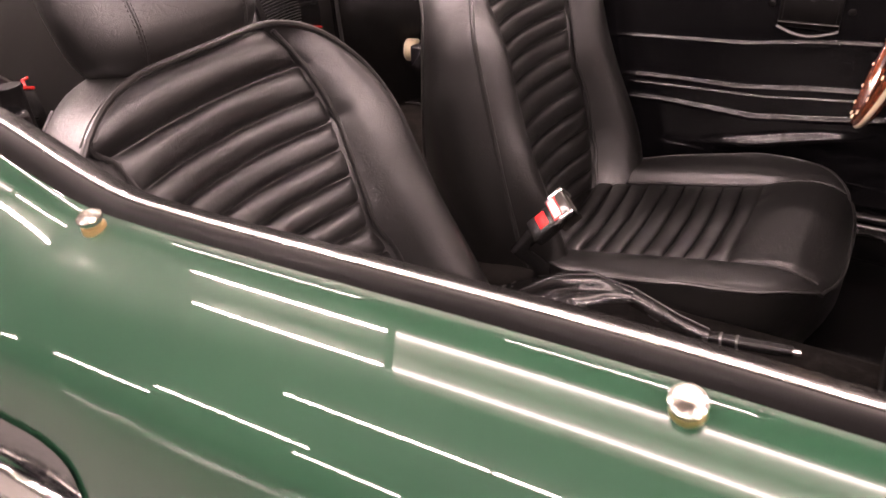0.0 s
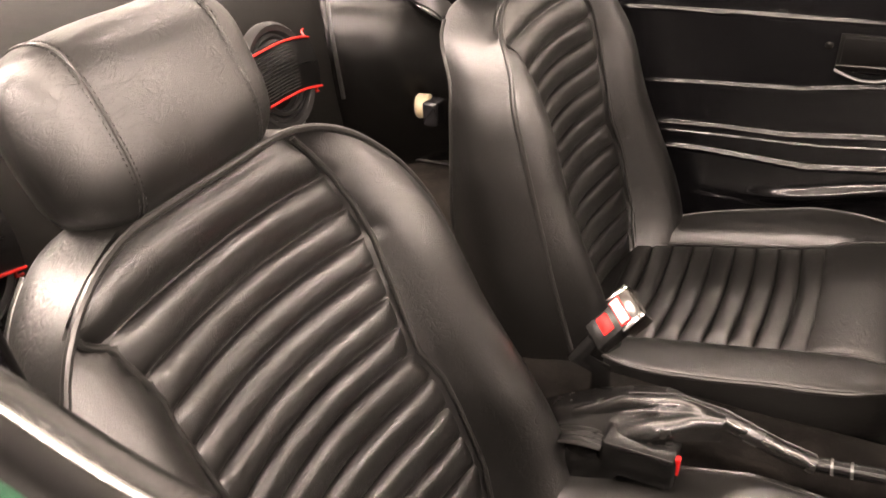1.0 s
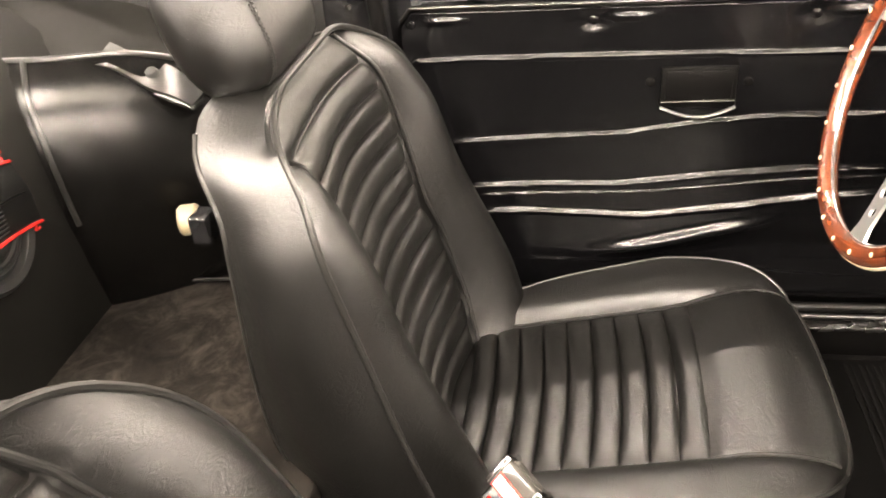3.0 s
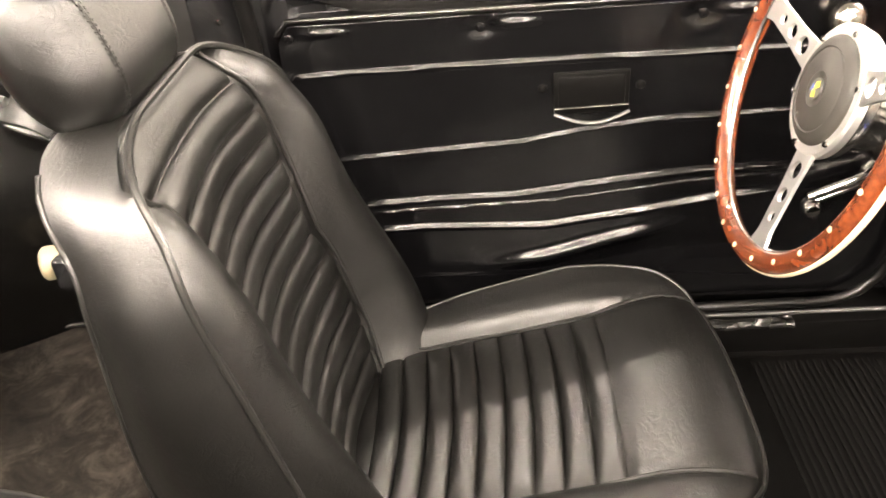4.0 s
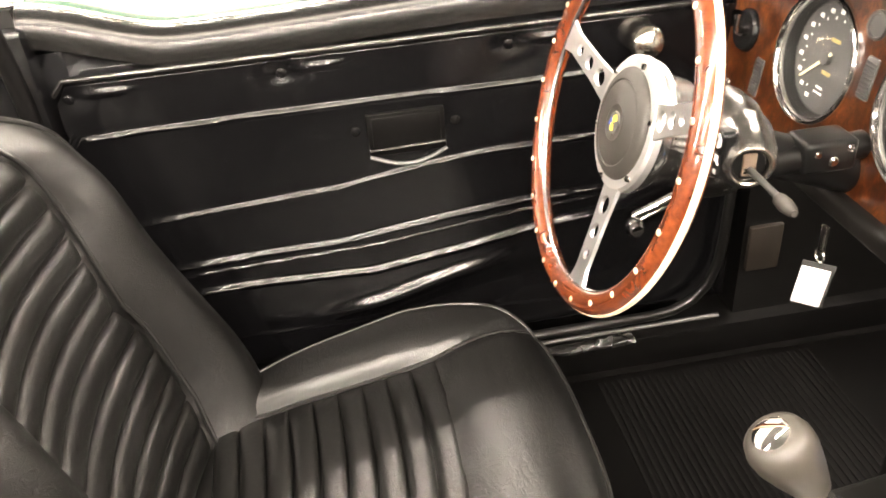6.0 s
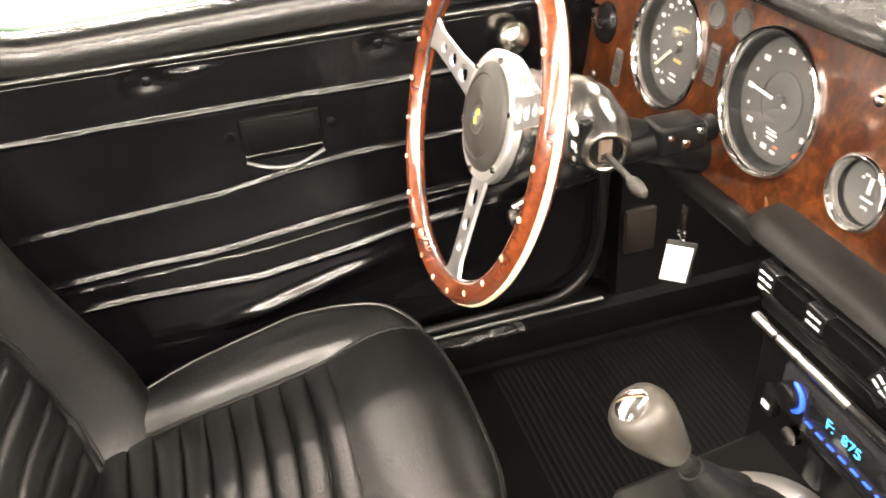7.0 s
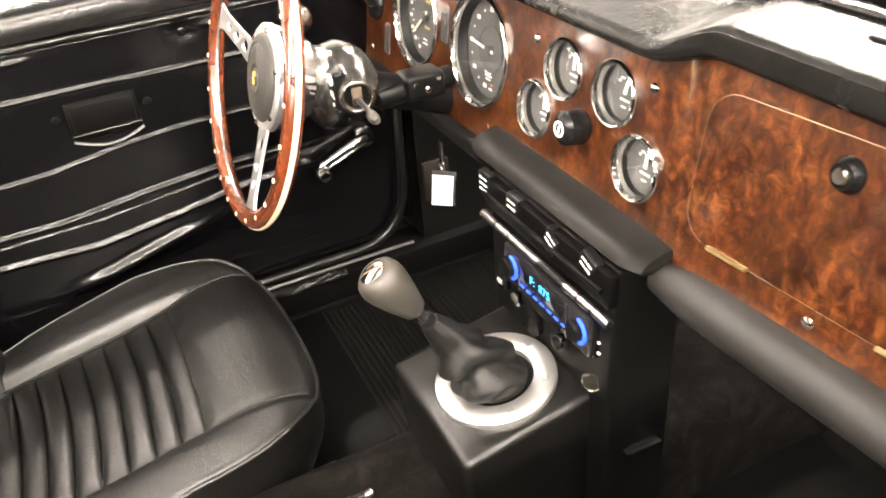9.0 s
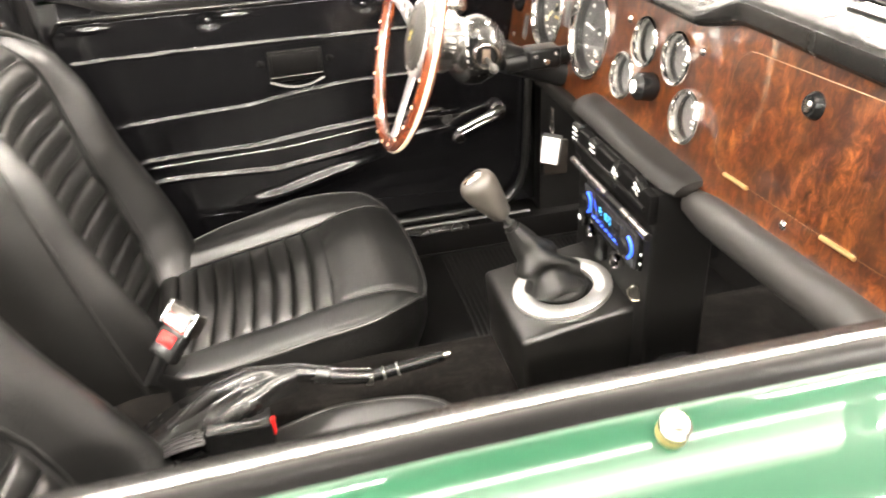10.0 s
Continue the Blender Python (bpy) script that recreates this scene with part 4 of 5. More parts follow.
part("emblem_field", plate([(-0.008, -0.004), (-0.003, -0.004), (-0.001, 0.002), (-0.006, 0.003)], [], 0.001, HM @ Matrix.Translation((0, 0, 0.0153))), M_BLUE, cap_ob, smooth=False)
for k in range(6):
    a = math.tau * k / 6 + 0.4
    part("hub_bolt", lathe([(0, 0.003), (0.003, 0.003), (0.0035, 0.0), (0, 0)], HM @ Matrix.Translation((0.0605 * math.cos(a), 0.0605 * math.sin(a), 0.004)), 8), M_CHROME, sw)

# ---- steering column ----
CM = axis_matrix(Vector((-0.276, 0.317, 0.797)), Vector((-1, 0, 0.36)))
M_NACELLE = satin_metal("nacelle_metal", (0.21, 0.205, 0.195), 0.2, 0.31)
M_COLUMN = material("column_black", (0.004, 0.004, 0.004), 0.32)
M_COLUMN.node_tree.nodes["Principled BSDF"].inputs["Specular IOR Level"].default_value = 0.3
col = thing("steering_column", WC - WN * 0.15, "steering column with polished grey nacelle and stalk", "steering column")
part("nacelle", lathe([(0.0, -0.075), (0.040, -0.078), (0.050, -0.088), (0.057, -0.100), (0.057, -0.116), (0.051, -0.134), (0.039, -0.149), (0.027, -0.156), (0, -0.158)], CM, 40), M_NACELLE, col, "grey polished metal nacelle")
part("column_tube", tube([CM @ Vector((0, 0, -0.15)), CM @ Vector((0, 0, -0.42))], 0.024, 20), M_COLUMN, col)
part("column_bracket", tube([(-0.125, 0.300, 0.733), (-0.012, 0.306, 0.738)], 0.015, 16), M_COLUMN, col, "black column bracket")
clamp = part("column_clamp", box((-0.088, 0.283, 0.722), (-0.030, 0.325, 0.757), 0.006, 3), M_COLUMN, col, "glossy black clamp with bright screws")
for bx, bz, br in ((-0.074, 0.745, 0.004), (-0.056, 0.735, 0.0055), (-0.040, 0.748, 0.004)):
    part("clamp_screw", lathe([(0, 0.002), (br * 0.7, 0.0018), (br, 0.0), (0, 0)], axis_matrix((bx, 0.283, bz), (0, -1, 0)), 12), M_CHROME, clamp)
sm = axis_matrix((-0.165, 0.268, 0.770), (-0.2, -1, -0.05))
part("switch_barrel", lathe([(0.0, 0.024), (0.017, 0.024), (0.018, 0.030), (0.022, 0.030), (0.026, 0.024), (0.031, 0.006), (0.035, -0.02), (0, -0.02)], sm, 28), M_NACELLE, col)
part("switch_well", lathe([(0.0, 0.0252), (0.0150, 0.0252), (0.0160, 0.023), (0, 0.023)], sm, 24), M_COLUMN, col)
slot_face = part("switch_face", turned(box((-0.0065, -0.0115, 0.0245), (0.0065, 0.0125, 0.0275), 0.002, 2), sm), M_BEIGE, col, "worn beige switch face")
for dy in (-0.007, -0.0035):
    part("slot", turned(box((-0.0045, dy - 0.0009, 0.0272), (0.0045, dy + 0.0009, 0.0279)), sm), M_PLASTIC, slot_face, smooth=False)
part("switch_collar", tube([sm @ Vector((0.0195 * math.cos(a), 0.0195 * math.sin(a), 0.0285)) for a in frange(0, math.tau, 33)[:-1]], 0.0026, 8, closed=True), M_NICKEL, col, "bright worn collar")
stalk = part("stalk", tube([(-0.17, 0.240, 0.765), (-0.175, 0.20, 0.770), (-0.180, 0.172, 0.774)], [0.0034, 0.0030, 0.0034], 10), M_IRON, col, "dark metal stalk")
part("stalk_tip", tube([(-0.180, 0.174, 0.774), (-0.181, 0.168, 0.7745), (-0.183, 0.155, 0.776), (-0.184, 0.146, 0.777), (-0.1845, 0.139, 0.7775)], [0.0036, 0.0062, 0.0068, 0.0056, 0.0030], 12), M_CAPGREY, stalk, "grey tapered end")
part("mark_panel", box((-0.1965, 0.2465, 0.754), (-0.180, 0.2645, 0.802), 0.004), M_PLASTIC, col, "black panel with switch markings", smooth=False)
part("lamp_symbol", lathe([(0, 0.0012), (0.0072, 0.0012), (0.0074, 0), (0, 0)], axis_matrix((-0.1963, 0.2560, 0.792), (-1, 0, 0)), 18), M_WHITE, col, "round white lamp symbol")
for dz, dy, w, h in ((0.004, 0.003, 0.0022, 0.0034), (0.004, -0.0025, 0.0014, 0.0036), (0.0, -0.0045, 0.0012, 0.0012), (-0.010, 0.0, 0.0022, 0.0020)):
    part("switch_mark", box((-0.1975, 0.2560 + dy - w, 0.770 + dz - h), (-0.1960, 0.2560 + dy + w, 0.770 + dz + h)), M_WHITE, col, smooth=False)

# key and tag
tag = thing("key_fob", (-0.04, 0.30, 0.57), "white paper key tag hanging from the ignition key", "key fob")
part("tag", turned(box((-0.001, -0.0155, -0.05), (0.001, 0.0155, 0.0), 0.0008), pose(-0.040, 0.297, 0.594, 6, 0, 58)), M_WHITE, tag, "blank white card tag", smooth=False)
part("holder", turned(box((0.0012, -0.0175, -0.0515), (0.0022, 0.0175, 0.006), 0.0004), pose(-0.038, 0.297, 0.594, 6, 0, 58)), material("clear_holder", (0.05, 0.05, 0.05), 0.1), tag)
part("key_ring", tube([(-0.040 + 0.0, 0.297 + 0.008 * math.cos(a), 0.612 + 0.008 * math.sin(a)) for a in frange(0, math.tau, 17)[:-1]], 0.0013, 6, closed=True), M_CHROME, tag)
part("key", box((-0.042, 0.291, 0.616), (-0.038, 0.301, 0.650), 0.001), M_NICKEL, tag)

# ---- dashboard ----
def dash_x(z):
    return -0.005 + 0.15 * (z - 0.78)


DN = Vector((-1, 0, 0.15)).normalized()


def on_dash(y, z, proud=0.0):
    return Vector((dash_x(z), y, z)) + DN * proud


def dash_m(y, z, proud=0.0):
    return axis_matrix(on_dash(y, z, proud), DN)


dash = thing("dashboard", (0.05, 0, 0.69), "burl veneer dashboard with round gauges and padded black top", "dashboard")


def board_outline():
    pts = [(-0.632, 0.690), (0.632, 0.678), (0.632, 0.80), (0.60, 0.85), (0.52, 0.885), (0.1, 0.898), (-0.12, 0.898), (-0.19, 0.909), (-0.60, 0.909), (-0.632, 0.87)]
    return pts


GAUGES = [(0.232, 0.792, 0.0735, "tachometer"), (0.424, 0.788, 0.0735, "speedometer"), (0.092, 0.764, 0.034, "small_gauge"), (0.045, 0.824, 0.034, "small_gauge"),
          (-0.044, 0.826, 0.034, "small_gauge"), (-0.093, 0.767, 0.034, "small_gauge")]
bm_m = dash_m(0, 0.78)
inv = bm_m.inverted()


def to_board(y, z):
    p = inv @ on_dash(y, z)
    return (p.x, p.y)


board = part("veneer_board", plate([to_board(y, z) for y, z in board_outline()], [ring_loop(r * 0.955, 36, *to_board(y, z)) for y, z, r, _ in GAUGES], 0.014, bm_m), M_BURL, dash, "lacquered red-brown burl veneer", smooth=False)


def arc_marks(m, r0, r1, a0, a1, n, width, h):
    bms = []
    for k in range(n):
        a = radians(a0 + (a1 - a0) * k / (n - 1))
        q = m @ Matrix.Rotation(a, 4, "Z") @ Matrix.Translation((0, 0, h))
        bms.append(turned(box((r0, -width / 2, 0), (r1, width / 2, 0.0004)), q))
    return merged(*bms)


def figure(q, wide, high):
    """Two small strokes that stand for a printed figure."""
    g = wide * 0.56
    return [turned(box((s * g - wide * 0.42, -high, 0), (s * g + wide * 0.42, high, 0.0004)), q) for s in (-1, 1)]


def bars(m, rows, deep):
    """Small printed bars: centre x, y and half width, half height."""
    return merged(*[turned(box((x - w, y - h, 0), (x + w, y + h, 0.0004)), m @ Matrix.Translation((0, 0, deep))) for x, y, w, h in rows])


def gauge(y, z, r, name, needle_turn=90, red=False):
    big = r > 0.05
    m = dash_m(y, z)
    low = -0.017 if big else -0.013
    g = part(name, lathe([(0, low), (r * 0.93, low), (r * 0.93, -0.036), (0, -0.036)], m, 40), M_DIAL if big else M_FACE_HAZE, dash, "round dark-faced gauge with a chrome bezel")
    part("bezel", lathe([(r - 0.0035 - r * 0.035, -0.006), (r - 0.0035 - r * 0.03, 0.0), (r - 0.0033 - r * 0.02, 0.003), (r - 0.003 - r * 0.006, 0.006), (r - 0.0015, 0.0068), (r + 0.0004, 0.005), (r + 0.001, 0.002), (r + 0.0005, -0.001), (r * 0.95, -0.001), (r * 0.94, -0.007)], m, 48, closed=True), M_BEZEL, g, "polished chrome bezel")
    part("dial_well", lathe([(r * 0.90, -0.004), (r * 0.86, low + 0.0006), (r * 0.84, low + 0.0002), (r * 0.935, low + 0.0002), (r * 0.935, -0.004)], m, 44, closed=True), M_WELL, g, "dark sloping rim round the dial")
    up = low + 0.0003
    if name == "tachometer":
        nums = []
        for k in range(8):
            a = radians(262 - 41.5 * k)
            nums += figure(m @ Matrix.Translation((r * 0.67 * math.cos(a), r * 0.67 * math.sin(a), up)), 0.0042, 0.0027)
        part("dial_figures", merged(*nums), M_WHITE, g, "white figures")
        part("dial_marks", arc_marks(m, r * 0.655, r * 0.685, 241, -8, 7, 0.0032, up), M_WHITE, g)
        part("dial_text", bars(m, [(-0.002, -0.030, 0.0075, 0.0011), (0.0, -0.034, 0.0085, 0.0012), (0.0, -0.0385, 0.006, 0.001), (0.008, -0.050, 0.0035, 0.0016)], up), M_WHITE, g, "small white legend")
        part("red_sector", arc_marks(m, r * 0.74, r * 0.80, -48, -8, 14, 0.0042, up), M_ORANGE, g, "orange-red sector")
        part("dial_text", bars(m, [(0.010, -0.044, 0.003, 0.0012)], up), M_ORANGE, g)
        part("dial_ring", tube([m @ Vector((r * 0.40 * math.cos(a), r * 0.40 * math.sin(a), up)) for a in frange(0, math.tau, 49)[:-1]], 0.0006, 6, closed=True), M_WELL, g)
    elif name == "speedometer":
        nums = []
        for k in range(15):
            a = radians(250 - 20 * k)
            nums += figure(m @ Matrix.Translation((r * 0.70 * math.cos(a), r * 0.70 * math.sin(a), up)), 0.0034 if k < 10 else 0.0044, 0.0024)
        part("dial_figures", merged(*nums), M_WHITE, g, "white figures")
        part("dial_marks", arc_marks(m, r * 0.58, r * 0.62, 240, -20, 14, 0.0016, up), M_WHITE, g)
        part("dial_text", bars(m, [(-0.003 + 0.0034 * i, yy, 0.0013, 0.0021) for i in range(5) for yy in (0.021, -0.016)], up), M_OCHRE, g, "ochre distance counters")
        part("dial_text", bars(m, [(0.0, -0.034, 0.006, 0.0013), (0.0, -0.040, 0.008, 0.0012)], up), M_WHITE, g)
    else:
        rows = [(-0.0075, 0.0125, 0.0026, 0.0010), (0.0065, 0.0135, 0.0026, 0.0009), (0.0115, 0.0115, 0.0018, 0.0011), (-0.0115, 0.0090, 0.0014, 0.0012), (0.0130, 0.0080, 0.0022, 0.0010)]
        part("dial_marks", bars(m, rows, up), M_WHITE, g)
        part("dial_text", bars(m, [(0.0, -0.0080, 0.0070, 0.0011), (0.0, -0.0150, 0.0034, 0.0008)], up), M_WHITE, g, "small white legend")
        if red:
            part("red_mark", bars(m, [(0.0165, 0.0075, 0.0022, 0.0022)], up + 0.0003), M_ORANGE, g)
    if big:
        ang = radians(176 if name == "tachometer" else 222)
        nd = m @ Matrix.Rotation(ang, 4, "Z") @ Matrix.Translation((0, 0, low + 0.005))
        part("needle", plate([(-0.012, -0.0017), (0.046, -0.0014), (0.048, 0), (0.046, 0.0014), (-0.012, 0.0017)], [], 0.0008, nd), M_WHITE if name == "tachometer" else M_CREAMY, g, "pale needle", smooth=False)
        part("needle_hub", lathe([(0, low + 0.007), (0.007, low + 0.0065), (0.0075, low + 0.001), (0, low + 0.001)], m, 20), M_DIAL, g)
    else:
        nd = m @ Matrix.Rotation(radians(needle_turn), 4, "Z") @ Matrix.Translation((0, 0, low + 0.002))
        part("needle", plate([(-0.002, -0.0019), (0.0125, -0.0019), (0.0125, 0.0019), (-0.002, 0.0019)], [], 0.0008, nd), M_WHITE, g, "short broad white pointer", smooth=False)
    gl = part("glass", lathe([(0, 0.0022), (r * 0.6, 0.0021), (r * 0.89, 0.0018), (r * 0.89, 0.0005), (0, 0.0006)], m, 40), M_GLASS, g, "clear domed glass")
    gl.visible_shadow = False
    return g


for (gy, gz, gr, gn), turn_by in zip(GAUGES, (0, 0, 92, 90, 78, 90)):
    gauge(gy, gz, gr, gn, turn_by, turn_by == 78)

# pale chip in the lacquer under the tachometer
part("lacquer_chip", plate([to_board(y, z) for y, z in ((0.196, 0.708), (0.191, 0.703), (0.181, 0.684), (0.174, 0.676), (0.186, 0.682), (0.193, 0.695))], [], 0.0006, bm_m @ Matrix.Translation((0, 0, 0.0006))), M_CHIP, dash, "pale chip in the lacquer", smooth=False)

# knob, screws, switches, vents on the board
km = dash_m(0.001, 0.776)
kn = part("rotary_knob", lathe([(0, 0.030), (0.011, 0.030), (0.0135, 0.028), (0.0185, 0.024), (0.0195, 0.004), (0.017, 0.0), (0, 0)], km, 28), M_PLASTIC, dash, "black rotary lamp switch with a white symbol")
part("symbol_ring", lathe([(0.0062, 0.0308), (0.0088, 0.0308), (0.0088, 0.0298), (0.0062, 0.0298)], km, 24, closed=True), M_WHITE, kn)
part("symbol_bar", turned(box((-0.001, -0.004, 0.0298), (0.001, 0.004, 0.0308)), km), M_WHITE, kn, smooth=False)
for sy, sz in ((0.105, 0.841), (-0.096, 0.848), (-0.318, 0.730), (0.59, 0.70), (-0.60, 0.86)):
    part("board_screw", lathe([(0, 0.003), (0.003, 0.0026), (0.0055, 0.0008), (0.006, -0.001), (0, -0.001)], dash_m(sy, sz), 14), M_CHROME, dash)
for vy, vz in ((0.343, 0.848), (0.299, 0.850)):
    w = part("warning_lamp", lathe([(0, 0.001), (0.011, 0.001), (0.012, 0.003), (0.0145, 0.003), (0.0155, 0.0), (0, -0.001)], dash_m(vy, vz), 22), M_DIAL, dash, "small dark warning lamp")
for vy, vz, hh in ((0.331, 0.798, 0.022), (0.527, 0.730, 0.024)):
    q = dash_m(vy, vz)
    gr = part("grille", turned(box((-0.010, -hh, -0.002), (0.010, hh, 0.002), 0.003), q), M_DIAL, dash, "narrow dark perforated grille")
    dots = [turned(box((-0.0085 + 0.0035 * i, -hh + 0.003 + 0.0042 * j, 0.002), (-0.0065 + 0.0035 * i, -hh + 0.0052 + 0.0042 * j, 0.0028)), q) for i in range(5) for j in range(int(hh * 2 / 0.0042) - 1)]
    tagged(part("grille_dots", merged(*dots), M_IRON, gr, smooth=False), kind="stuff")
sw_m = dash_m(0.575, 0.775)
ls = part("toggle_switch", lathe([(0, 0.006), (0.012, 0.006), (0.019, 0.008), (0.024, 0.0075), (0.0275, 0.003), (0.0275, 0), (0, 0)], sw_m, 28), M_PLASTIC, dash, "round black switch with a chrome lever")
part("lever", tube([sw_m @ Vector((0.004, 0.002, 0.006)), sw_m @ Vector((0.012, 0.002, 0.020)), sw_m @ Vector((0.018, 0.012, 0.030)), sw_m @ Vector((0.022, 0.028, 0.034))], [0.005, 0.004, 0.005, 0.0065], 10), M_CHROME, ls, "chrome lever")
part("switch_plate", turned(box((-0.013, -0.008, 0.006), (0.001, 0.002, 0.011), 0.002), sw_m), M_IRON, ls)

part("end_strip", tube([(-0.004, 0.630, 0.69), (-0.002, 0.630, 0.78), (0.012, 0.628, 0.87)], 0.006, 8), M_ALU, dash, "pale strip at the end of the board")

# glovebox lid
def round_rect(y0, y1, z0, z1, r, n=6):
    pts = []
    for cy_, cz_, a0 in ((y1 - r, z1 - r, 0), (y0 + r, z1 - r, 90), (y0 + r, z0 + r, 180), (y1 - r, z0 + r, 270)):
        for k in range(n + 1):
            a = radians(a0 + 90 * k / n)
            pts.append((cy_ + r * math.cos(a), cz_ + r * math.sin(a)))
    return pts


def lid_z(y, z):
    """The lid sits slightly askew, rising towards the passenger's door."""
    return z + 0.05 * (-0.172 - y)


gl_pts = [(y, lid_z(y, z)) for y, z in round_rect(-0.485, -0.172, 0.738, 0.874, 0.030)]
lid = part("glovebox_lid", plate([to_board(y, z) for y, z in gl_pts], [], 0.010, bm_m @ Matrix.Translation((0, 0, 0.0035))), M_BURL, dash, "burl veneer glovebox lid", smooth=False)
part("lid_edge", tube([on_dash(y, z, 0.0028) for y, z in gl_pts], 0.0008, 6, closed=True), material("gap_lacquer", (0.24, 0.18, 0.12), 0.2, 0.0, 0.8), lid)
for hy0, hy1 in ((-0.252, -0.206), (-0.426, -0.378)):
    part("hinge", tube([on_dash(hy0, lid_z(hy0, 0.7375), 0.0045), on_dash(hy1, lid_z(hy1, 0.7375), 0.0045)], 0.0024, 8), M_BRASS, lid, "thin brass hinge")
lk = dash_m(-0.314, 0.855, 0.0035)
lock = part("lock", lathe([(0, 0.010), (0.006, 0.010), (0.007, 0.008), (0.010, 0.008), (0.0135, 0.003), (0.0145, 0.0), (0, 0)], lk, 24), M_PLASTIC, lid, "black push lock with a metal barrel")
part("barrel", lathe([(0, 0.0115), (0.0055, 0.0115), (0.0065, 0.0095), (0, 0.0095)], lk, 14), M_NICKEL, lock)

# padded top
def cowl(u, v):
    """The padded top: a thin lip before the driver, a fat roll above the glovebox."""
    y = 0.64 - 1.28 * u
    f = smooth_step(-0.120, -0.178, y)
    lip, low, te = -0.030 + 0.027 * f, 0.8915 + 0.0095 * f, 0.907 + 0.021 * f
    pts = [(0.035, low + 0.004), (lip + 0.011, low), (lip + 0.004, low + 0.001), (lip + 0.0005, low + 0.004), (lip, (low + te) / 2), (lip + 0.0015, te - 0.004), (lip + 0.005, te - 0.001), (lip + 0.012, te + 0.0005), (lip + 0.034, te + 0.004), (0.09, 0.932), (0.16, 0.934), (0.26, 0.936), (0.38, 0.934)]
    x, z = pts[v]
    return (x, y, z)


part("crash_pad", sheet(cowl, frange(0, 1, 110), range(13), (0.004, 0, -0.004)), M_TOP, dash, "black padded vinyl top roll")
vent = part("demister_vent", tube([(0.085 + 0.012 * math.sin(a), -0.085 + 0.065 * math.cos(a), 0.934) for a in frange(0, math.tau, 33)[:-1]], 0.0035, 8, closed=True), M_CHROME, dash, "chrome-rimmed demister vent")

# defroster slot and the rails at the foot of the windscreen
slot = part("defroster_slot", box((0.052, -0.455, 0.9305), (0.077, -0.268, 0.9345), 0.002), M_RUBBER, dash, "slim defroster slot with a pale flap")
part("slot_flap", turned(box((-0.0095, -0.092, 0), (0.0095, 0.092, 0.002), 0.0008), pose(0.064, -0.362, 0.9345, 0, -5, 0)), M_ALU, slot, "pale metal flap")
part("windscreen_rail", box((0.088, -0.64, 0.931), (0.106, 0.64, 0.9375), 0.003), M_CAP, dash, "dark rail at the foot of the windscreen")
part("windscreen_seal", box((0.112, -0.64, 0.931), (0.140, 0.64, 0.946), 0.005), M_RUBBER, dash, "black rubber windscreen seal")

# lower crash rolls and the centre pad
def roll(y0, y1, x, z, r, name, label):
    pts = [(x, y, z + 0.06 * (y0 - y)) for y in frange(y0, y1, 12)]
    rad = [r * 0.72, r * 0.94] + [r] * 9 + [r * 0.9]
    bm = tube(pts, rad, 28)
    return part(name, bm, M_ROLL, dash, label)


roll(-0.158, -0.635, -0.021, 0.682, 0.0245, "knee_roll", "padded black roll under the veneer")
part("lower_rail", box((-0.035, 0.185, 0.655), (0.02, 0.635, 0.682), 0.008, 3), M_PAD, dash)


def hood_pad(u, v):
    y = -0.163 + 0.338 * u
    e = smooth_step(0, 0.06, u) * smooth_step(1, 0.94, u)
    s = 0.85 + 0.15 * e
    pts = [(0.0, 0.716), (-0.016, 0.7155), (-0.036, 0.713), (-0.049, 0.709), (-0.057, 0.703), (-0.060, 0.698), (-0.057, 0.694), (-0.046, 0.692), (0.0, 0.691)]
    x, z = pts[v]
    return (x * s, y, 0.70 + (z - 0.70) * s)


part("centre_pad", surface(hood_pad, frange(0, 1, 30), range(9)), M_PAD, dash, "padded black hood over the heater controls")
for u in (0.0, 1.0):
    part("pad_end", surface(lambda k, w: tuple(Vector(hood_pad(u, k)).lerp(Vector((-0.025, hood_pad(u, 0)[1] + (0.004 if u else -0.004), 0.703)), 1 - w)), range(9), (0.02, 0.5, 0.85, 1.0)), M_PAD, dash)

# ---- centre console ----
con = thing("centre_console", (-0.06, -0.005, 0.30), "black centre console with heater controls and gear surround", "console")
part("centre_panel", box((-0.062, -0.140, 0.30), (0.025, 0.112, 0.690), 0.006, 3), M_STACK, con, "black vinyl centre stack")
part("heater_panel", box((-0.072, -0.143, 0.648), (-0.058, 0.110, 0.690), 0.004), M_RUBBER, con, "black heater control panel")
part("slider_rail", tube([(-0.074, -0.133, 0.668), (-0.074, 0.105, 0.668)], 0.003, 8), M_RUBBER, con)
for k, (vy, vz, tilt) in enumerate(((0.107, 0.684, 0), (0.041, 0.683, 0), (-0.039, 0.679, 28), (-0.105, 0.686, 22))):
    q = pose(-0.070, vy, vz - 0.004, tilt, 0, 0)
    kb = part("control_lever", turned(box((-0.003, -0.013, -0.018), (0.010, 0.013, 0.014), 0.003, 3), q), M_PLASTIC, con, "black heater lever with white legend")
    for j in range(3 if k < 2 else 2):
        for h in (0.0, 0.0095):
            part("legend", turned(box((-0.0036, -0.0085 + h, 0.006 - j * 0.008 - 0.0013), (-0.0028, -0.001 + h, 0.006 - j * 0.008 + 0.0013)), q), M_WHITE, kb, smooth=False)
rail = part("bright_strip", tube([(-0.072, -0.147, 0.635), (-0.072, 0.112, 0.635)], 0.0058, 12), M_STRIP, con, "bright strip with worn chrome segments")
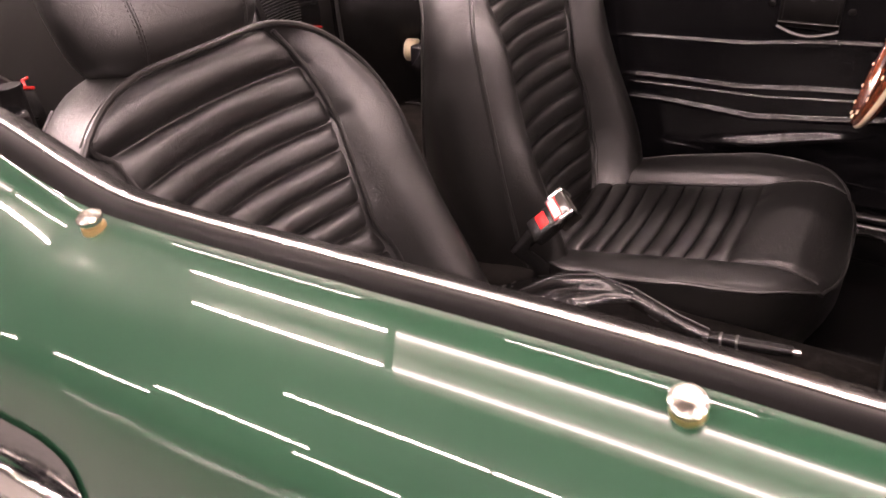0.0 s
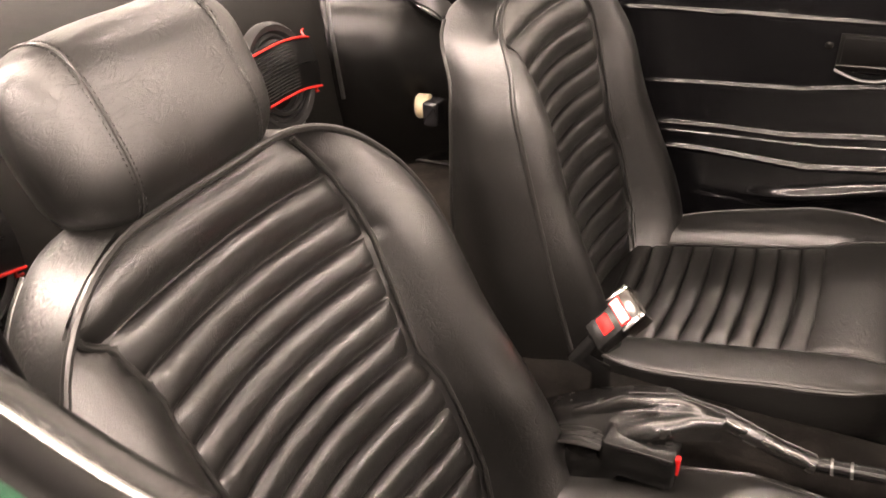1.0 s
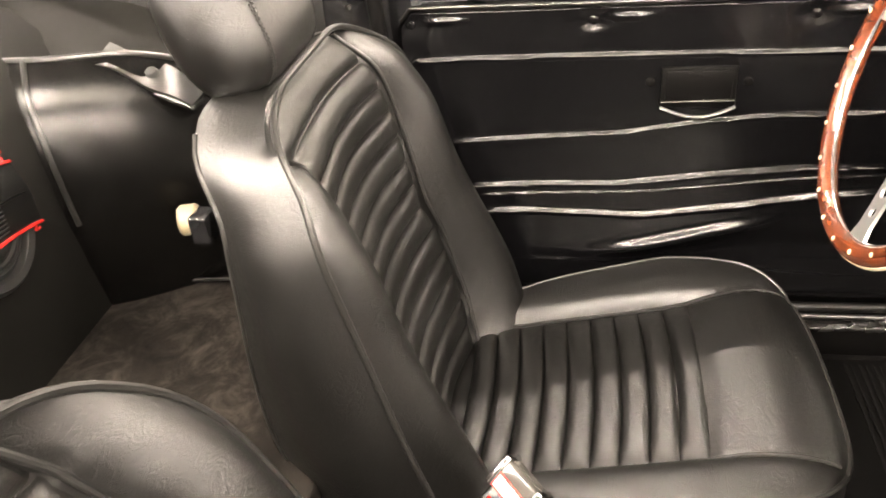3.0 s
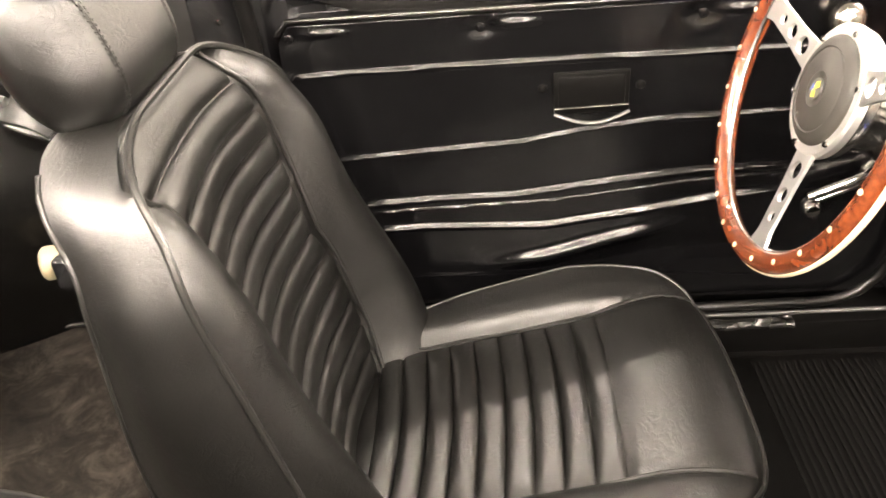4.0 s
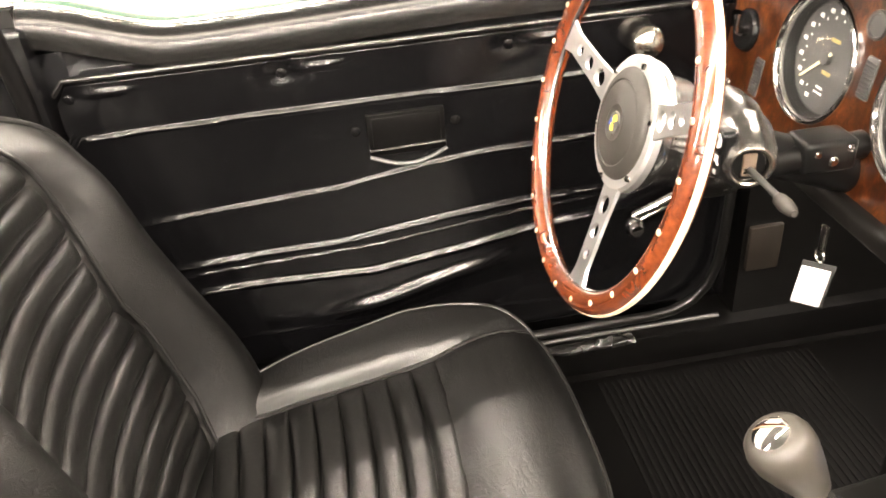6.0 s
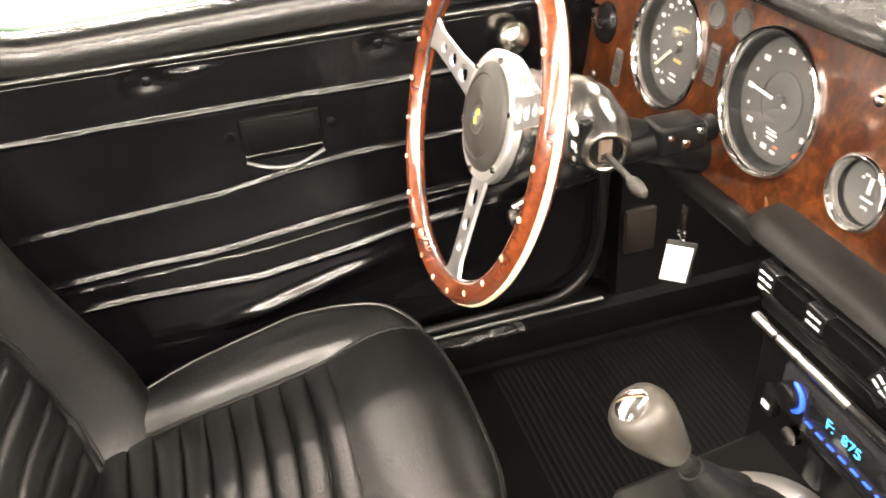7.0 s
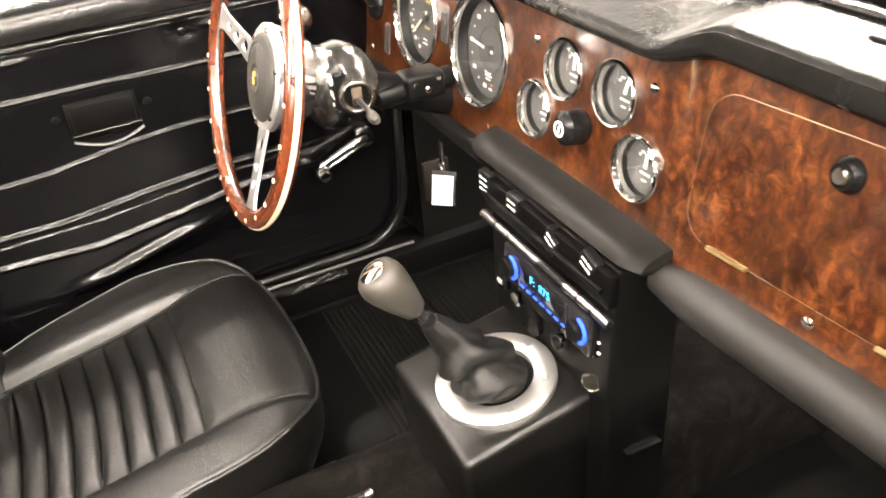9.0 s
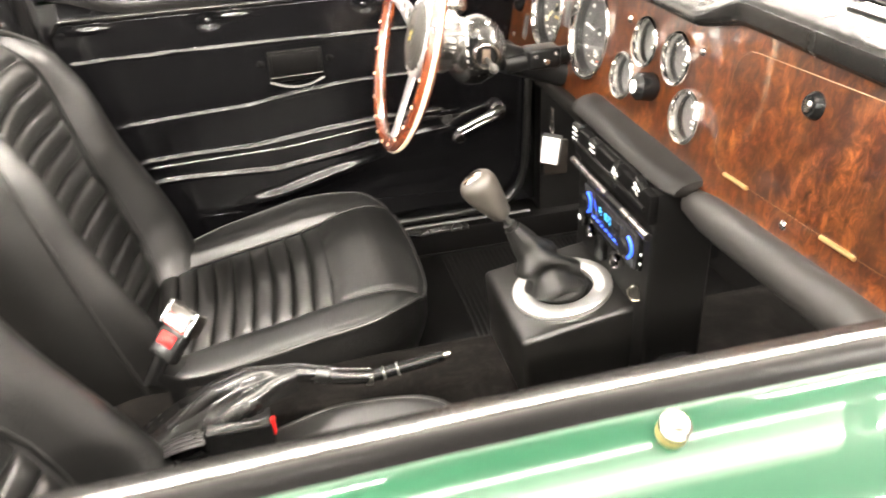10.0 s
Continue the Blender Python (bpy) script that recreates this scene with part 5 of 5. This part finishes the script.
for y0, y1 in ((0.075, 0.079), (0.044, 0.047), (-0.070, -0.018), (-0.096, -0.093), (-0.122, -0.119)):
    part("strip_gap", tube([(-0.072, y0, 0.635), (-0.072, y1, 0.635)], 0.0062, 12), M_PLASTIC, rail)


def surround():
    bm = box((-0.224, -0.106, 0.30), (-0.03, 0.094, 0.486), 0.010, 4)
    for v in bm.verts:
        if v.co.z > 0.4:
            v.co.z += 0.17 * (v.co.x + 0.155)
        else:
            v.co.x += 0.012
            v.co.y *= 0.95
    return bm


part("gear_surround", surround(), M_MOULD, con, "black moulded surround for the gear lever")
RING = Vector((-0.135, -0.018, 0.4935))
RN = Vector((-0.165, 0, 1)).normalized()
RM = axis_matrix(RING, RN, (0, 1, 0))
ring = part("gaiter_ring", lathe([(0.046, 0.004), (0.048, 0.0055), (0.070, 0.0055), (0.073, 0.003), (0.073, -0.004), (0.046, -0.004)], RM, 56, closed=True), M_ALU, con, "satin aluminium gaiter ring")
for k in range(6):
    a = math.tau * k / 6 + 0.3
    part("ring_screw", lathe([(0, 0.002), (0.003, 0.0018), (0.0042, 0.0), (0, 0)], RM @ Matrix.Translation((0.060 * math.cos(a), 0.060 * math.sin(a), 0.0053)), 12), M_ALU, ring)
lm = axis_matrix((-0.064, -0.111, 0.529), (-0.6, -0.75, 0.2))
part("lighter", lathe([(0, 0.004), (0.010, 0.004), (0.0105, 0.006), (0.012, 0.004), (0.012, -0.002), (0, -0.003)], lm, 24), M_NICKEL, con, "cream cigar lighter in a bright collar")
part("switch", box((-0.072, 0.068, 0.540), (-0.058, 0.086, 0.575), 0.004), M_PLASTIC, con, "black rocker switch")
part("switch", box((-0.075, -0.008, 0.520), (-0.058, 0.014, 0.560), 0.004), M_PLASTIC, con, "black rocker switch")
part("switch_legend", box((-0.0735, 0.072, 0.55), (-0.0715, 0.082, 0.556)), M_WHITE, con, smooth=False)
for ky in (0.036, -0.058):
    part("chrome_knob", lathe([(0, 0.016), (0.009, 0.015), (0.011, 0.010), (0.009, 0.0), (0, 0)], axis_matrix((-0.062, ky, 0.548), (-1, 0, 0.2)), 18), M_CHROME, con)
part("foot_bracket", box((-0.042, -0.154, 0.436), (0.004, -0.142, 0.439), 0.001), M_PLASTIC, con)

# radio
rad = thing("car_radio", (-0.06, -0.027, 0.594), "black car radio with blue-lit display and knobs", "car radio")
part("chassis", box((-0.068, -0.118, 0.566), (0.05, 0.064, 0.622), 0.002), M_PLASTIC, rad)
part("face", box((-0.074, -0.116, 0.568), (-0.066, 0.062, 0.620), 0.003), material("radio_face", (0.018, 0.018, 0.020), 0.22), rad, "dark grey face plate")
part("display", box((-0.0755, -0.073, 0.590), (-0.0735, 0.022, 0.616), 0.001), M_GLOSS, rad, "dark display window")
for ky in (0.044, -0.096):
    q = axis_matrix((-0.074, ky, 0.596), (-1, 0, 0))
    kb = part("volume_knob", lathe([(0, 0.010), (0.011, 0.010), (0.013, 0.008), (0.0135, 0.0), (0, 0)], q, 28), M_PLASTIC, rad)
    pts = [q @ Vector((0.0155 * math.cos(a), 0.0155 * math.sin(a), 0.002)) for a in frange(radians(-75), radians(85), 18)]
    part("blue_arc", tube(pts, [0.0008] + [0.0022] * 16 + [0.0008], 8), M_LED, rad, "glowing blue arc")
for k in range(7):
    y = 0.018 - 0.0145 * k
    part("blue_key", box((-0.0756, y - 0.0042, 0.5816), (-0.0742, y + 0.0042, 0.5830)), M_LED, rad, smooth=False)
part("tuning_bar", box((-0.0785, -0.063, 0.570), (-0.0742, 0.012, 0.5765), 0.001), M_PLASTIC, rad)


def lettering(text, size, m, mat, parent, name):
    cu = bpy.data.curves.new(name, "FONT")
    cu.body, cu.size, cu.extrude, cu.align_x, cu.align_y = text, size, 0.0002, "CENTER", "CENTER"
    tmp = bpy.data.objects.new(name, cu)
    scene.collection.objects.link(tmp)
    me = tmp.to_mesh()
    bm = bmesh.new()
    bm.from_mesh(me)
    tmp.to_mesh_clear()
    bpy.data.objects.remove(tmp)
    return part(name, turned(bm, m), mat, parent, smooth=False)


for gy in (0.0245, -0.0755):
    part("face_divider", box((-0.0762, gy - 0.0012, 0.570), (-0.0738, gy + 0.0012, 0.618), 0.0004), M_NICKEL, rad, "thin bright divider")
grille = [box((-0.0748, -0.1135 + 0.0022 * i, 0.572), (-0.0738, -0.1125 + 0.0022 * i, 0.5845)) for i in range(16)]
tagged(part("knob_grille", merged(*grille), M_IRON, rad), kind="stuff")
for gz in (0.586, 0.600):
    part("side_mark", box((-0.0725, -0.1315, gz - 0.0012), (-0.0705, -0.1285, gz + 0.0012)), M_WHITE, con, smooth=False)
lettering("F:  875", 0.0155, axis_matrix((-0.0758, -0.022, 0.603), (-1, 0, 0)), M_CYAN, rad, "display_digits")

# ---- gear lever ----
G0, G1 = Vector((-0.140, -0.016, 0.50)), Vector((-0.258, 0.009, 0.677))
GD = (G1 - G0).normalized()
gear = thing("gear_lever", RING, "gear lever with grey knob and black leather gaiter", "gear lever")
gtop = G0 + GD * 0.118


def gaiter_at(a, v):
    c = RING.lerp(gtop, v ** 1.15)
    n = RN.lerp(GD, v).normalized()
    q = axis_matrix(c, n, (0, 1, 0))
    r = 0.012 + 0.033 * (1 - v) ** 1.15 - 0.006 * smooth_step(0.12, 0.0, v) + 0.005 * math.sin(v * math.pi)
    ring_fold = math.sin(v * 17 + 2.6 * math.sin(a + 0.7) + 1.3 * math.sin(2 * a + 1.0))
    fold = 0.0072 * ring_fold * smooth_step(0.02, 0.2, v) * (1 - smooth_step(0.45, 0.85, v)) + 0.0022 * math.sin(3 * a + 6 * v) * math.sin(math.pi * v)
    fold += 0.005 * noise.noise((math.cos(a) * 1.8, math.sin(a) * 1.8, v * 4.5)) * smooth_step(0.0, 0.15, v) * (1 - 0.6 * v)
    return q @ Vector(((r + fold) * math.cos(a), (r + fold) * math.sin(a), 0))


part("gaiter", surface(gaiter_at, frange(0, math.tau, 73)[:-1], frange(0, 1, 64), wrap=True, cap=True), M_GAITER, gear, "wrinkled black leather gaiter")
part("lever_shaft", tube([G0 + GD * 0.05, G1 - GD * 0.03], 0.0055, 12), M_IRON, gear)
part("shaft_collar", tube([gtop - GD * 0.006, gtop + GD * 0.008], 0.0095, 14), M_GAITER, gear)
KM = axis_matrix(G1, GD, (0, 1, 0))
part("gear_knob", lathe([(0, -0.074), (0.010, -0.074), (0.014, -0.070), (0.017, -0.060), (0.022, -0.042), (0.0258, -0.024), (0.0262, -0.014), (0.024, -0.006), (0.019, -0.001), (0.0155, 0.0), (0, 0.0)], KM, 36), leather("knob_leather", (0.042, 0.038, 0.032), 0.34, 0.46, 0.1, 0.05), gear, "satin grey leather-covered knob")
part("knob_badge", lathe([(0, 0.0022), (0.010, 0.0018), (0.0145, 0.0005), (0.0155, -0.002), (0, -0.002)], KM, 28), M_CHROME, gear, "polished chrome shift badge")

# ---- handbrake ----
hb = thing("handbrake", (-0.6, -0.07, 0.36), "handbrake lever in a wrinkled black vinyl boot", "handbrake")
lev = [(-0.70, -0.085, 0.42), (-0.64, -0.082, 0.463), (-0.585, -0.078, 0.478), (-0.53, -0.072, 0.468), (-0.47, -0.066, 0.442), (-0.43, -0.063, 0.431)]
part("lever", tube(lev, [0.012, 0.013, 0.013, 0.012, 0.011, 0.010], 12, flat=0.8), M_BOOT, hb, "black vinyl-covered lever")
part("cover_seam", tube([(x, y + 0.003, z + 0.0128 - 0.002 * k / 5) for k, (x, y, z) in enumerate(lev[1:])], 0.0016, 6), M_BOOT, hb, "raised seam along the lever")
part("sleeve_end", tube([(-0.437, -0.0634, 0.4322), (-0.429, -0.0630, 0.4312)], 0.0112, 14, flat=0.85), M_BOOT, hb)
part("grip", tube([(-0.43, -0.063, 0.431), (-0.42, -0.0625, 0.4325), (-0.345, -0.059, 0.4395), (-0.325, -0.058, 0.4410)], [0.0075, 0.009, 0.009, 0.008], 12), M_PLASTIC, hb, "scuffed black grip")
for hx in (-0.412, -0.392):
    part("grip_band", tube([(hx - 0.0015, -0.0625 + 0.046 * (hx + 0.42), 0.4325 + 0.092 * (hx + 0.417)), (hx + 0.0015, -0.0625 + 0.046 * (hx + 0.42), 0.4325 + 0.092 * (hx + 0.423))], 0.0093, 12), M_IRON, hb, "worn bright band")
part("release_button", tube([(-0.325, -0.058, 0.441), (-0.316, -0.0578, 0.4418)], 0.005, 10), M_CHROME, hb)


BOOT = [(-0.80, 0.365, 0.050), (-0.74, 0.405, 0.058), (-0.69, 0.440, 0.058), (-0.64, 0.468, 0.050), (-0.60, 0.482, 0.038), (-0.565, 0.484, 0.024), (-0.53, 0.4815, 0.0145)]


def boot(u, v):
    """Loose vinyl gathered over the lever, with folds across and along it."""
    x = -0.80 + 0.27 * u
    top = curve_at([(p[0], p[1]) for p in BOOT], x)
    wide = curve_at([(p[0], p[2]) for p in BOOT], x)
    a = math.pi * v
    foot = 0.345 + 0.112 * smooth_step(-0.70, -0.565, x)
    f = 0.0058 * math.sin(3.4 * a + 7 * x + 1.6 * noise.noise((x * 7, 0.3, 1.0))) * smooth_step(-0.80, -0.74, x) + 0.0065 * noise.noise((x * 10, math.cos(a) * 1.9, 3.0)) + 0.0005 * noise.noise((x * 34, math.cos(a) * 6, 8.0))
    f *= smooth_step(-0.535, -0.60, x)
    return (x + 0.3 * f, -0.078 - (wide + f) * math.cos(a), foot + (top - foot + f) * max(0.0, math.sin(a)) ** 0.6)


part("boot", sheet(boot, frange(0, 1, 130), frange(0, 1, 70), (0, 0, -0.006)), M_BOOT, hb, "creased glossy black vinyl boot")


# ---- seat belt buckle ----
bk = thing("seat_belt_buckle", (-0.68, 0.0, 0.40), "seat belt buckle with red button and chrome latch", "seat belt")
BM = axis_matrix((-0.683, -0.010, 0.518), (-0.40, -0.62, 0.64), (0.70, 0.20, 0.68)) @ Matrix.Rotation(radians(9), 4, "Z") @ Matrix.Translation((0, 0.004, 0))
part("buckle_body", turned(box((-0.021, -0.038, -0.014), (0.021, 0.010, 0.006), 0.004, 3), BM), M_PLASTIC, bk, "black plastic buckle body")
part("red_button", turned(box((-0.0145, -0.020, 0.004), (0.0115, -0.003, 0.0080), 0.0015), BM), M_RED, bk, "red release button")
head = part("latch_head", turned(box((-0.0235, 0.006, -0.016), (0.0235, 0.036, 0.0085), 0.003, 3), BM), M_SMOKE, bk, "smoked plastic latch head")
for sx in (-1, 1):
    part("metal_ear", turned(box((sx * 0.0225 - 0.0038, 0.005, -0.016), (sx * 0.0225 + 0.0038, 0.0385, 0.0105), 0.0018, 2), BM), M_BEZEL, head, "bright metal ear")
    part("rivet", lathe([(0, 0.0016), (0.0016, 0.0014), (0.0026, 0.0), (0, 0)], BM @ Matrix.Translation((sx * 0.0225, 0.033, 0.0105)), 10), M_IRON, head)
part("red_border", turned(box((-0.0190, 0.0070, 0.0085), (0.0190, 0.0225, 0.0105), 0.0006), BM), M_RED, head, "thin red border")
part("latch_plate", turned(box((-0.0172, 0.0087, 0.0100), (0.0172, 0.0208, 0.0116), 0.0006), BM), material("latch_silver", (0.82, 0.74, 0.70), 0.3, 0.7), head, "pale silver latch plate")
part("stalk_cover", tube([BM @ Vector((0, -0.036, -0.004)), BM @ Vector((0, -0.07, -0.008)), (-0.70, 0.012, 0.42), (-0.70, 0.02, 0.34)], [0.014, 0.013, 0.013, 0.016], 12, flat=0.6), M_PLASTIC, bk)

bk2 = thing("seat_belt_buckle", (-0.61, -0.12, 0.40), "black seat belt buckle lying beside the passenger seat", "seat belt")
part("buckle_body", box((-0.655, -0.142, 0.400), (-0.568, -0.100, 0.448), 0.006, 3), M_PLASTIC, bk2)
part("red_button", box((-0.570, -0.136, 0.424), (-0.5645, -0.128, 0.449), 0.001), M_RED, bk2, "red release button")
part("stalk_cover", tube([(-0.66, -0.125, 0.425), (-0.72, -0.115, 0.39), (-0.75, -0.11, 0.33)], [0.016, 0.015, 0.014], 12, flat=0.6), M_PLASTIC, bk2)


def webbing(ends, wide):
    """A ribbed strap through three points."""
    a, b, c = (Vector(p) for p in ends)
    across = (c - a).cross(Vector((0, 0, 1))).normalized()
    return sheet(lambda u, v: tuple(a * (1 - u) ** 2 + b * 2 * u * (1 - u) + c * u * u + across * wide * (v - 0.5) + Vector((0, 0, 0.0022 * abs(math.sin(5 * math.pi * v))))), frange(0, 1, 14), frange(0, 1, 41), (0, 0, -0.002))


part("webbing", webbing(((-0.650, -0.124, 0.437), (-0.700, -0.116, 0.430), (-0.745, -0.106, 0.392)), 0.042), M_TRIM, bk2, "ribbed black belt webbing")

# belt reel behind the driver's seat
reel = thing("belt_reel", (-1.17, 0.40, 0.56), "cream seat belt reel behind the driver's seat", "seat belt reel")
part("reel_body", turned(lathe([(0, 0.014), (0.018, 0.014), (0.022, 0.010), (0.022, -0.010), (0.018, -0.014), (0, -0.014)], axis_matrix((-1.158, 0.398, 0.583), (0.75, 0.2, 0.0)), 24), Matrix.Identity(4)), material("aged_cream", (0.30, 0.25, 0.16), 0.4), reel)
part("reel_frame", box((-1.15, 0.372, 0.555), (-1.12, 0.41, 0.600), 0.006, 3), M_GLOSS, reel)
part("shelf_strip", tube([(-1.31, 0.440, 0.445), (-1.22, 0.441, 0.446), (-1.10, 0.45, 0.446)], 0.004, 8), M_CAP, reel)

# ---- rear speakers ----
M_CONE = material("cone_black", (0.016, 0.016, 0.016), 0.34)


def speaker(yc, label):
    t = thing("loudspeaker", (-1.34, yc, 0.68), label, "loudspeaker", "rear speakers")
    z0 = 0.675
    xc = bulkhead_x(z0) + 0.003
    m = axis_matrix((xc, yc, z0), (1, 0, 0.22))
    st = Matrix.Diagonal((0.84, 0.89, 1.0, 1.0))
    q = m @ st
    part("surround_ring", lathe([(0.104, 0.0), (0.104, 0.010), (0.097, 0.018), (0.087, 0.016), (0.082, 0.006), (0.082, 0.0)], q, 48, closed=True), M_CONE, t, "satin black rubber surround")
    part("cone", lathe([(0.084, 0.006), (0.076, 0.012), (0.070, 0.004), (0.060, -0.004), (0.03, -0.02), (0, -0.02)], q, 40), M_CONE, t)
    part("inner_ring", tube([q @ Vector((0.066 * math.cos(a), 0.066 * math.sin(a), 0.010)) for a in frange(0, math.tau, 41)[:-1]], 0.005, 8, closed=True), M_CONE, t)
    tilt = Matrix.Rotation(radians(-4), 4, "Z")

    def band(u, v):
        x = -0.098 + 0.196 * u
        y = (-0.046 + 0.096 * v) + 0.016 * math.cos(x * 13)
        return q @ tilt @ Vector((x, y, 0.018 + 0.020 * math.cos(x * 13) + 0.008 * math.sin(math.pi * v)))
    br = part("bridge", sheet(band, frange(0, 1, 20), frange(0, 1, 10), (-0.008, 0, 0)), M_PLASTIC, t, "black ribbed bridge grille")
    part("chip", turned(box((-0.016, -0.004, 0), (0.0, 0.006, 0.004), 0.001), q @ tilt @ Matrix.Translation((-0.088, 0.050, 0.022))), M_CREAM, br, "pale chipped corner")
    ribs = [tube([Vector(band(0.06 + 0.5 * u / 6, v)) + Vector((0.001, 0, 0)) for u in range(7)], 0.0009, 4) for v in frange(0.1, 0.9, 14)]
    tagged(part("grille_ribs", merged(*ribs), M_IRON, br), kind="stuff")
    for v in (0.0, 1.0):
        pts = [Vector(band(u, v)) + Vector((0.002, 0, 0)) for u in frange(0.0, 1.0, 18)]
        part("red_trim", tube(pts, 0.0024, 8), M_DKRED, t, "glossy red trim line")
    for u, v, s in ((0.02, 0.0, -1), (0.9, 0.0, -1), (0.04, 1.0, 1), (0.93, 1.0, 1)):
        a = Vector(band(u, v))
        b = a + (q.to_3x3() @ tilt.to_3x3() @ Vector((0.003, s * 0.011, -0.006)))
        c = b + (q.to_3x3() @ tilt.to_3x3() @ Vector((0.012, 0.002 * s, -0.003)))
        part("red_bracket", tube([a, b, c], 0.0024, 6), M_DKRED, t)
    part("bridge_slot", tube([Vector(band(u, 0.5)) + Vector((0.001, 0, 0)) for u in frange(0.45, 0.9, 8)], 0.0014, 6), M_RUBBER, br)
    return t


speaker(0.220, "black loudspeaker with red trim on the rear bulkhead")
speaker(-0.405, "black loudspeaker with red trim behind the passenger seat")

# exterior door handle of the passenger door
eh = tagged(new("door_handle"), "chrome exterior door handle")
eh.parent = near_door
eh.location = Vector((-0.81, -0.765, 0.63)) - PLACE[near_door]
PLACE[eh] = Vector((-0.81, -0.765, 0.63))
oval = [(-0.812 + 0.078 * math.cos(a), -0.7675 - 0.003 * math.cos(a), 0.632 + 0.050 * math.sin(a)) for a in frange(0, math.tau, 49)[:-1]]
part("escutcheon", tube(oval, 0.008, 10, closed=True, flat=0.6), M_CHROME, eh, "oval chrome rim")
part("grip", tube([(-0.885, -0.763, 0.618), (-0.86, -0.785, 0.616), (-0.78, -0.788, 0.612), (-0.742, -0.765, 0.612)], [0.008, 0.012, 0.012, 0.008], 12), M_CHROME, eh)

# fuse cover in the driver's footwell
solid("fuse_cover", box((0.052, 0.592, 0.376), (0.106, 0.602, 0.456), 0.003), material("tan_card", (0.012, 0.009, 0.0065), 0.5), "dark brown cover plate on the footwell side", "cover plate")
